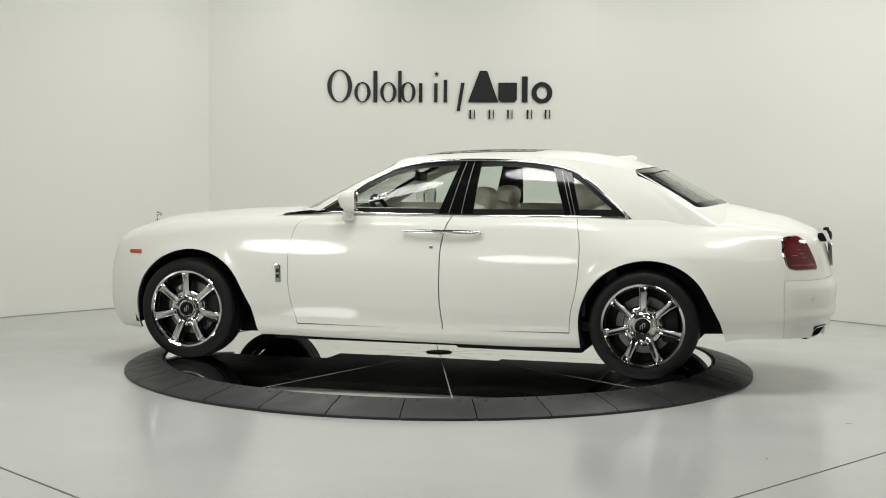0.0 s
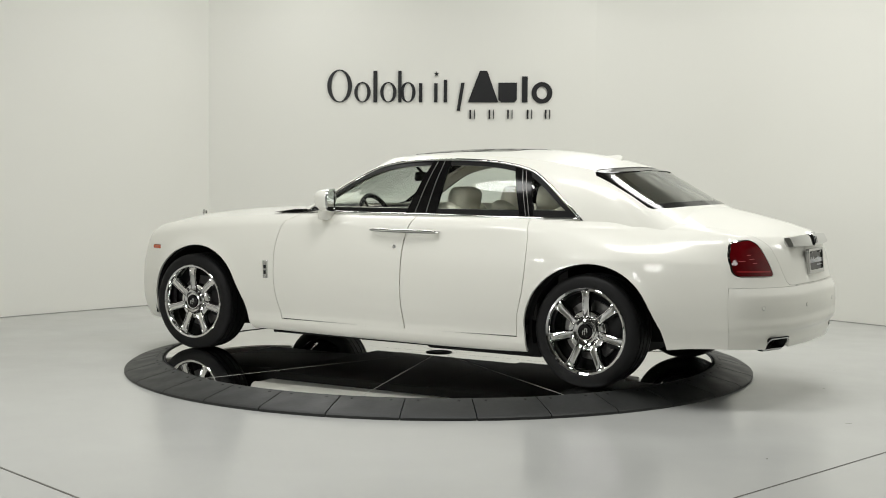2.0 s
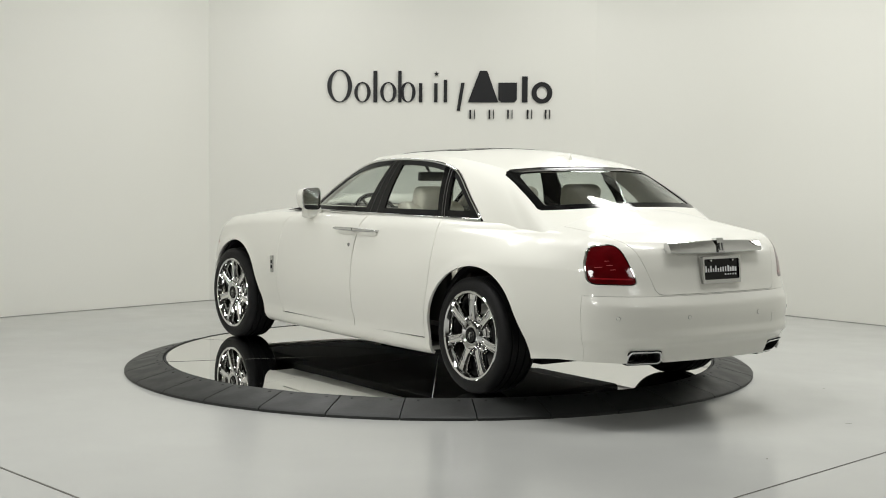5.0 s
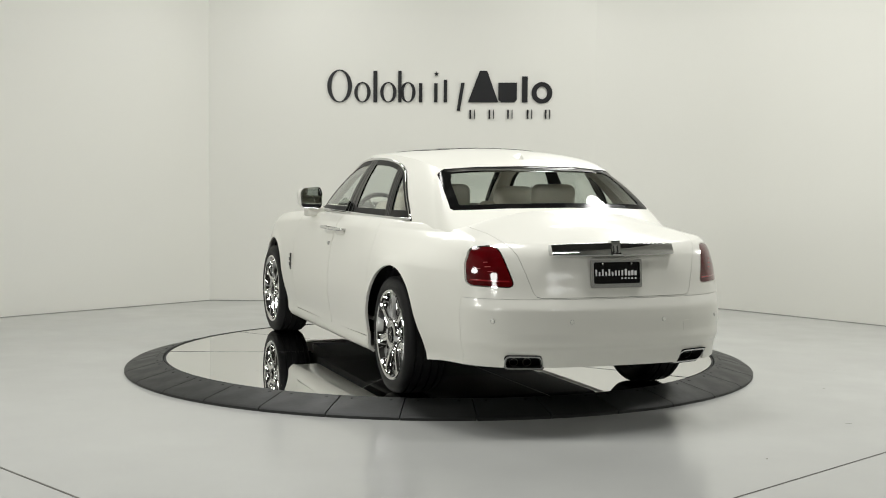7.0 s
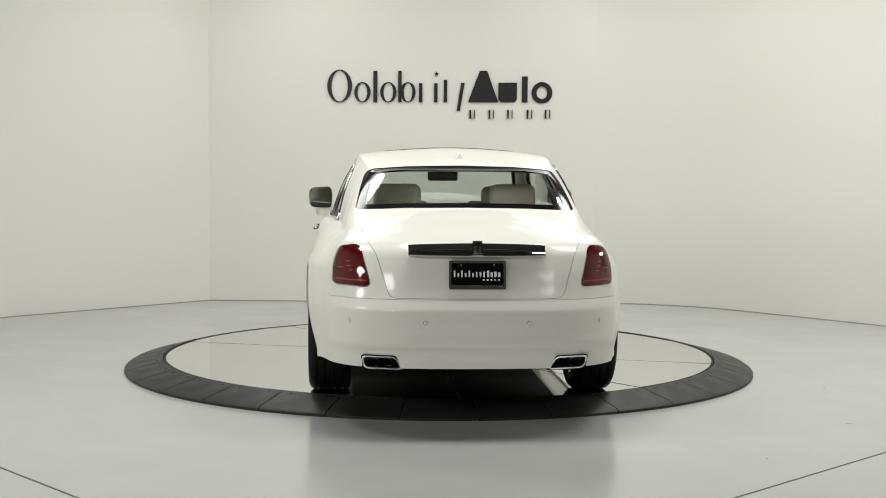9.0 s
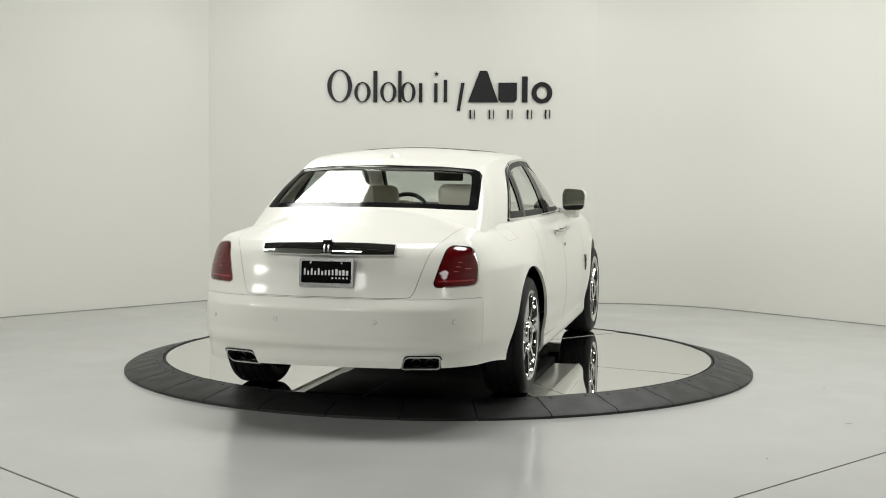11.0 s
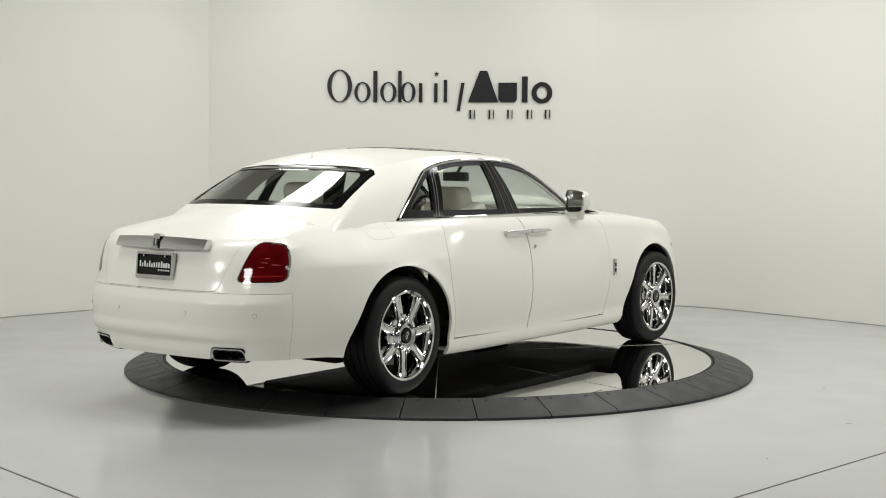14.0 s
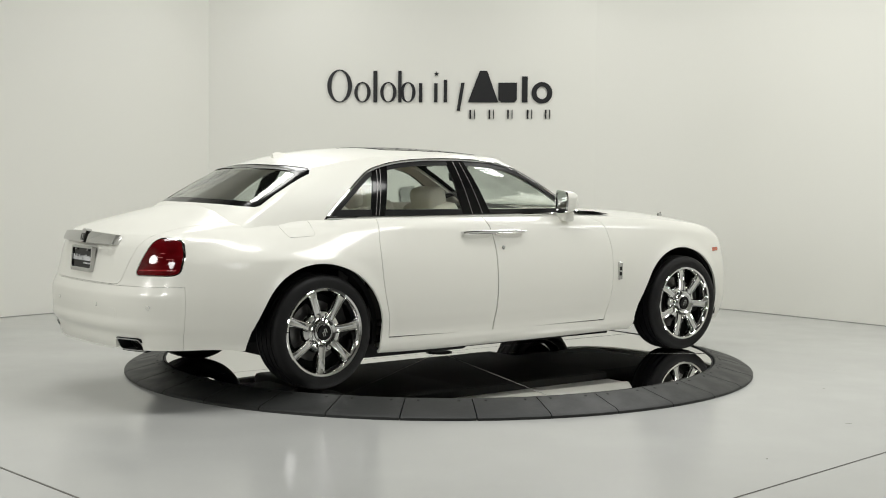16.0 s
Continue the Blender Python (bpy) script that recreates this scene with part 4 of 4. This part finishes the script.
        for y, x, a in ((0.285, -2.8725, 6), (0.70, -2.729, 46)):
            spot = part("parking_sensor", lathe([(0.0005, -0.0042), (0.0095, -0.004), (0.0105, -0.003), (0.0105, 0.01)], 18, "x"), bumper, "white parking sensor", mat=PAINT, at=pose(x, s * y, 0.56, 0, 0, -s * a))
            part("sensor_ring", lathe([(0.0100, -0.0022), (0.0125, -0.0018), (0.0125, 0.008)], 18, "x"), spot, "grey sensor ring", mat=SATIN)
    # roof aerial and bonnet mascot
    bm = bmesh.new()
    rows = []
    for x, h, w in ((-1.30, 0.002, 0.012), (-1.35, 0.012, 0.026), (-1.40, 0.026, 0.030), (-1.44, 0.038, 0.026), (-1.47, 0.034, 0.018)):
        z = float(hermite(*ROOF, x)) - 0.008
        rows.append([bm.verts.new((x, y * w, z + zz * h)) for y, zz in ((-1.3, 0), (-0.7, 0.45), (-0.25, 0.9), (0, 1.05), (0.25, 0.9), (0.7, 0.45), (1.3, 0))])
    for a, b in zip(rows, rows[1:]):
        for k in range(len(a) - 1):
            bm.faces.new((a[k], a[k + 1], b[k + 1], b[k]))
    bm.faces.new(rows[-1])
    bmesh.ops.recalc_face_normals(bm, faces=bm.faces)
    part("aerial_fin", bm, car, "white roof aerial fin", mat=PAINT)
    bm = lathe([(0.020, 0.955), (0.018, 0.966), (0.008, 0.972), (0.007, 0.985), (0.013, 1.000), (0.011, 1.015), (0.006, 1.024), (0.001, 1.030)], 14, "z")
    for s in (1, -1):
        box(-0.030, 0.002, *sorted((s * 0.004, s * 0.010)), 0.995, 1.020, 0.002, 1, bm)
    part("bonnet_mascot", bm, car, "small chrome bonnet mascot", mat=CHROME, at=pose(2.36, 0, 0))


def cushion(w, d, h, r, puff=0.02):
    """A soft block centred on the origin: x depth, y width, z height."""
    bm = box(-d / 2, d / 2, -w / 2, w / 2, -h / 2, h / 2, r, 4)
    bmesh.ops.subdivide_edges(bm, edges=[e for e in bm.edges if e.calc_length() > 0.08], cuts=4, use_grid_fill=True)
    for v in bm.verts:
        u, t = v.co.y / (w / 2), v.co.z / (h / 2)
        v.co.x += math.copysign(puff, v.co.x) * max(0, 1 - u * u) * max(0, 1 - t * t)
    return bm


def cabin(car):
    for s in (1, -1):
        seat = part("front_seat", cushion(0.52, 0.54, 0.18, 0.05), car, "cream leather front seat", at=pose(0.03, s * 0.39, 0.512, 0, -6, 0), mat=LEATHER)
        part("backrest", cushion(0.52, 0.15, 0.66, 0.05), seat, at=pose(-0.30, 0, 0.36, 0, -16, 0), mat=LEATHER)
        hr = part("headrest", cushion(0.30, 0.13, 0.19, 0.05), seat, at=pose(-0.385, 0, 0.70, 0, -8, 0), mat=LEATHER)
        part("headrest_post", tube([(0.0, 0.06, -0.17), (0.0, 0.06, -0.06)], 0.007), hr, mat=CHROME)
        part("headrest_post", tube([(0.0, -0.06, -0.17), (0.0, -0.06, -0.06)], 0.007), hr, mat=CHROME)
        back = part("rear_headrest", cushion(0.31, 0.12, 0.17, 0.05), car, "cream leather rear headrest", at=pose(-1.13, s * 0.385, 1.205, 0, -10, 0), mat=LEATHER)
        bm = bmesh.new()
        box(-1.25, 0.80, *sorted((s * 0.80, s * 0.845)), 0.40, 1.045, 0.01, 2, bm)
        part("door_lining", bm, car, "dark door lining", mat=CABIN)
    bm = cushion(1.34, 0.55, 0.20, 0.05)
    bench = part("rear_bench", bm, car, "cream leather rear bench", at=pose(-0.95, 0, 0.50, 0, -6, 0), mat=LEATHER)
    part("backrest", cushion(1.34, 0.17, 0.66, 0.06), bench, at=pose(-0.24, 0, 0.36, 0, -18, 0), mat=LEATHER)
    bm = bmesh.new()
    box(-2.05, -1.22, -0.66, 0.66, 1.03, 1.085, 0.02, 2, bm)
    part("parcel_shelf", bm, car, "dark parcel shelf", mat=CABIN)
    bm = bmesh.new()
    box(-1.30, 1.0, -0.80, 0.80, 0.30, 0.36, bm=bm)
    box(0.95, 1.05, -0.80, 0.80, 0.30, 1.03, bm=bm)
    box(-1.45, -1.38, -0.80, 0.80, 0.30, 1.05, bm=bm)
    part("cabin_floor", bm, car, "dark cabin carpet", mat=CABIN)
    bm = bmesh.new()
    rows = []
    for x, z in ((0.98, 1.06), (0.80, 1.085), (0.62, 1.085), (0.50, 1.06), (0.44, 0.98), (0.46, 0.80), (0.52, 0.70)):
        rows.append([bm.verts.new((x, y, z + (0.035 if 0.2 < y < 0.56 and 0.45 < x < 0.7 else 0))) for y in (-0.79, -0.5, -0.2, 0.0, 0.22, 0.38, 0.54, 0.79)])
    for a, b in zip(rows, rows[1:]):
        for k in range(len(a) - 1):
            bm.faces.new((a[k], a[k + 1], b[k + 1], b[k]))
    bmesh.ops.solidify(bm, geom=bm.faces[:], thickness=0.02)
    bmesh.ops.recalc_face_normals(bm, faces=bm.faces)
    part("dashboard", bm, car, "dark dashboard", mat=CABIN)
    n = 32
    ring = [(0.0, 0.185 * math.cos(2 * math.pi * k / n), 0.185 * math.sin(2 * math.pi * k / n)) for k in range(n)]
    sw = part("steering_wheel", tube(ring, 0.017, 10, True), car, "black leather steering wheel", at=pose(0.33, 0.385, 1.015, 0, 22, 0), mat=TRIM_AND_SHADE)
    bm = box(-0.01, 0.05, -0.07, 0.07, -0.06, 0.06, 0.02, 3)
    part("boss", bm, sw, mat=TRIM_AND_SHADE)
    for a in (90, 210, 330):
        part("spoke", tube([(0.01, 0, 0), (0, 0.175 * math.sin(radians(a + 180)), 0.175 * math.cos(radians(a + 180)))], 0.010, 8), sw, mat=SATIN)
    bm = box(-0.02, 0.02, -0.115, 0.115, -0.034, 0.034, 0.015, 3)
    rv = part("interior_mirror", bm, car, "black interior mirror", at=pose(0.16, 0.0, 1.330, 0, -8, 0), mat=TRIM_AND_SHADE)
    part("stem", tube([(0.02, 0, 0.02), (0.09, 0, 0.075)], 0.012), rv, mat=TRIM_AND_SHADE)


def wheel(car, x, side, turn):
    """A wheel with its axis along y; outer face at +y before the turn."""
    w = new("wheel")
    w.parent = car
    w["label"] = "seven-spoke chrome wheel with black tyre"
    prof = [(0.262, -0.115), (0.285, -0.128), (0.325, -0.132), (0.347, -0.122), (0.3605, -0.105), (0.364, -0.086), (0.364, -0.082), (0.357, -0.081), (0.357, -0.073), (0.3645, -0.072), (0.3655, -0.034), (0.357, -0.033), (0.357, -0.025), (0.366, -0.024), (0.366, 0.024), (0.357, 0.025), (0.357, 0.033), (0.3655, 0.034), (0.3645, 0.072), (0.357, 0.073), (0.357, 0.081), (0.364, 0.082), (0.364, 0.086), (0.3605, 0.105), (0.347, 0.122), (0.325, 0.131), (0.290, 0.130), (0.272, 0.122), (0.262, 0.112)]
    bm = lathe(prof + [(0.25, 0.0)], 72)
    part("tyre", bm, w, "black low-profile tyre", mat=RUBBER)
    rim = part("rim", lathe([(0.278, 0.118), (0.283, 0.125), (0.277, 0.131), (0.264, 0.127), (0.252, 0.108), (0.246, 0.06), (0.236, 0.0), (0.236, -0.11), (0.262, -0.125), (0.27, -0.12)], 84), w, "polished chrome rim", mat=CHROME)
    bm = bmesh.new()
    # a spoke: a flat-topped bar with bevelled flanks and a shallow channel, flaring into the rim
    rows = []
    for r, hw, y in ((0.070, 0.036, 0.100), (0.100, 0.034, 0.110), (0.130, 0.0315, 0.116), (0.180, 0.031, 0.119), (0.222, 0.033, 0.121), (0.245, 0.037, 0.121), (0.262, 0.046, 0.117)):
        half = [(-hw * 1.05, y - 0.055), (-hw, y - 0.026), (-hw * 0.80, y - 0.006), (-hw * 0.72, y), (-hw * 0.60, y + 0.001), (-hw * 0.50, y - 0.004), (-hw * 0.18, y - 0.006)]
        sec = half + [(-a, b) for a, b in half[::-1]]
        rows.append([bm.verts.new((a, b, r)) for a, b in sec])
    for a, b in zip(rows, rows[1:]):
        for k in range(len(a)):
            j = (k + 1) % len(a)
            bm.faces.new((a[k], a[j], b[j], b[k]))
    bm.faces.new(rows[0]), bm.faces.new(rows[-1][::-1])
    bmesh.ops.recalc_face_normals(bm, faces=bm.faces)
    spoke = part("spoke", bm, w, mat=CHROME)
    for k in range(7):
        o = spoke if k == 0 else new("spoke", spoke.data)
        o.parent = w
        o.matrix_basis = Matrix.Rotation(2 * math.pi * k / 7, 4, "Y")
    part("hub", lathe([(0.140, 0.050), (0.137, 0.082), (0.128, 0.096), (0.112, 0.101), (0.100, 0.100), (0.092, 0.108), (0.088, 0.120), (0.080, 0.126), (0.072, 0.122), (0.064, 0.117), (0.056, 0.121), (0.050, 0.120)], 56), w, "chrome hub ring", mat=CHROME)
    cap = part("hub_cap", lathe([(0.052, 0.112), (0.050, 0.124), (0.044, 0.128), (0.030, 0.126), (0.001, 0.126)], 40), w, "black hub cap", mat=BLACK)
    bm = bmesh.new()
    for dx, dz in ((-0.008, 0.008), (0.008, -0.008)):
        box(dx - 0.010, dx - 0.005, 0.126, 0.1285, dz - 0.014, dz + 0.014, bm=bm)
        box(dx - 0.005, dx + 0.010, 0.126, 0.1285, dz + 0.009, dz + 0.014, bm=bm)
        box(dx + 0.004, dx + 0.009, 0.126, 0.1285, dz - 0.012, dz + 0.008, bm=bm)
    part("emblem", bm, cap, "silver emblem bars", mat=SATIN)
    bolt = part("bolt", lathe([(0.010, 0.09), (0.010, 0.115), (0.006, 0.119), (0.0005, 0.119)], 8), w, mat=CHROME)
    for k in range(5):
        o = bolt if k == 0 else new("bolt", bolt.data)
        o.parent = w
        o.matrix_basis = Matrix.Rotation(2 * math.pi * (k + 0.5) / 5, 4, "Y") @ Matrix.Translation((0, -0.006, 0.113))
    part("brake_disc", lathe([(0.05, 0.02), (0.19, 0.02), (0.192, 0.0), (0.05, 0.0)], 60), w, "bare iron brake disc", mat=IRON)
    bm = bmesh.new()
    box(-0.225, -0.12, -0.03, 0.055, -0.11, 0.11, 0.02, 2, bm)
    part("brake_caliper", bm, w, "dark brake caliper", mat=TRIM_AND_SHADE)
    part("back_plate", lathe([(0.02, -0.02), (0.235, -0.02)], 40), w, mat=UNDER)
    w.matrix_basis = pose(x, side * 0.820, 0.366) @ (Matrix.Rotation(math.pi, 4, "Z") if side < 0 else Matrix()) @ Matrix.Rotation(radians(turn), 4, "Y")
    return w


def car():
    top = tagged(new("car"), "white luxury saloon car with chrome wheels and trim", "car")
    boot, doors, bumper = car_body(top)
    side_trim(top, doors)
    rear_trim(top, boot, bumper)
    cabin(top)
    for x, s, a in ((1.6475, 1, 2), (-1.6475, 1, 0), (1.6475, -1, 8), (-1.6475, -1, 20)):
        wheel(top, x, s, a)
    # wheel housings and underbody
    for hub in (1.6475, -1.6475):
        for s in (1, -1):
            outer, inner = arch(hub, 0.03)[1:-1], arch(hub, -0.002)[1:-1]
            bm = bmesh.new()
            n = len(outer)
            y0, y1 = s * 0.50, s * 0.855
            v = [[bm.verts.new((p[0], y, max(p[1], (0.205 if hub > 0 else 0.225) if p[0] > hub else (0.215 if hub > 0 else 0.285)))) for p in pl] for pl, y in ((inner, y1), (inner, y0), (outer, y0), (outer, y1))]
            for i in range(4):
                a, b = v[i], v[(i + 1) % 4]
                for k in range(n - 1):
                    bm.faces.new((a[k], a[k + 1], b[k + 1], b[k]))
            bm.faces.new(v[1])
            bmesh.ops.recalc_face_normals(bm, faces=bm.faces)
            part("wheel_housing", bm, top, "black wheel housing", mat=UNDER)
    bm = bmesh.new()
    box(-1.80, 2.00, -0.50, 0.50, 0.165, 0.33, 0.02, 2, bm)
    box(-1.08, 1.06, -0.70, 0.70, 0.150, 0.30, 0.004, 1, bm)
    box(-1.22, -0.30, -0.70, 0.70, 0.132, 0.28, 0.03, 3, bm)
    box(-2.70, -2.20, -0.68, 0.68, 0.33, 0.38, 0.02, 2, bm)
    part("underbody", bm, top, "black underbody", mat=UNDER)
    for s in (1, -1):
        part("sill_flange", box(-1.10, 1.08, *sorted((s * 0.69, s * 0.90)), 0.205, 0.235, 0.008, 2), top, "white painted sill underside", mat=PAINT)
    return top


room()
fixtures()
wall_sign()
turntable()
DECK = deck()
CAR = car()


# the deck turns nearly evenly: degrees off an even 7.93 a second
UNEVEN = ([0, 1, 2, 3, 4, 6.4, 7.7, 9.1, 11.4, 12.5, 13.7, 14.8, 16.0], [-0.10, -0.05, -0.12, -0.38, -0.39, 0.80, 0.81, 0.47, -0.58, -0.38, -0.03, 0.08, -0.13])


def heading(t):
    return 164.479 - 7.9303 * t + float(hermite(*UNEVEN, t))


def motions():
    rows = [0.5 * k for k in range(33)]
    walk(DECK, [(t, pose(0, 0, Z_DISC, 0, 0, heading(t))) for t in rows])
    walk(CAR, [(t, pose(0, 0, Z_DISC, 0, 0, heading(t)) @ Matrix.Translation((-0.0017, -0.0291, 0.0))) for t in rows])


motions()
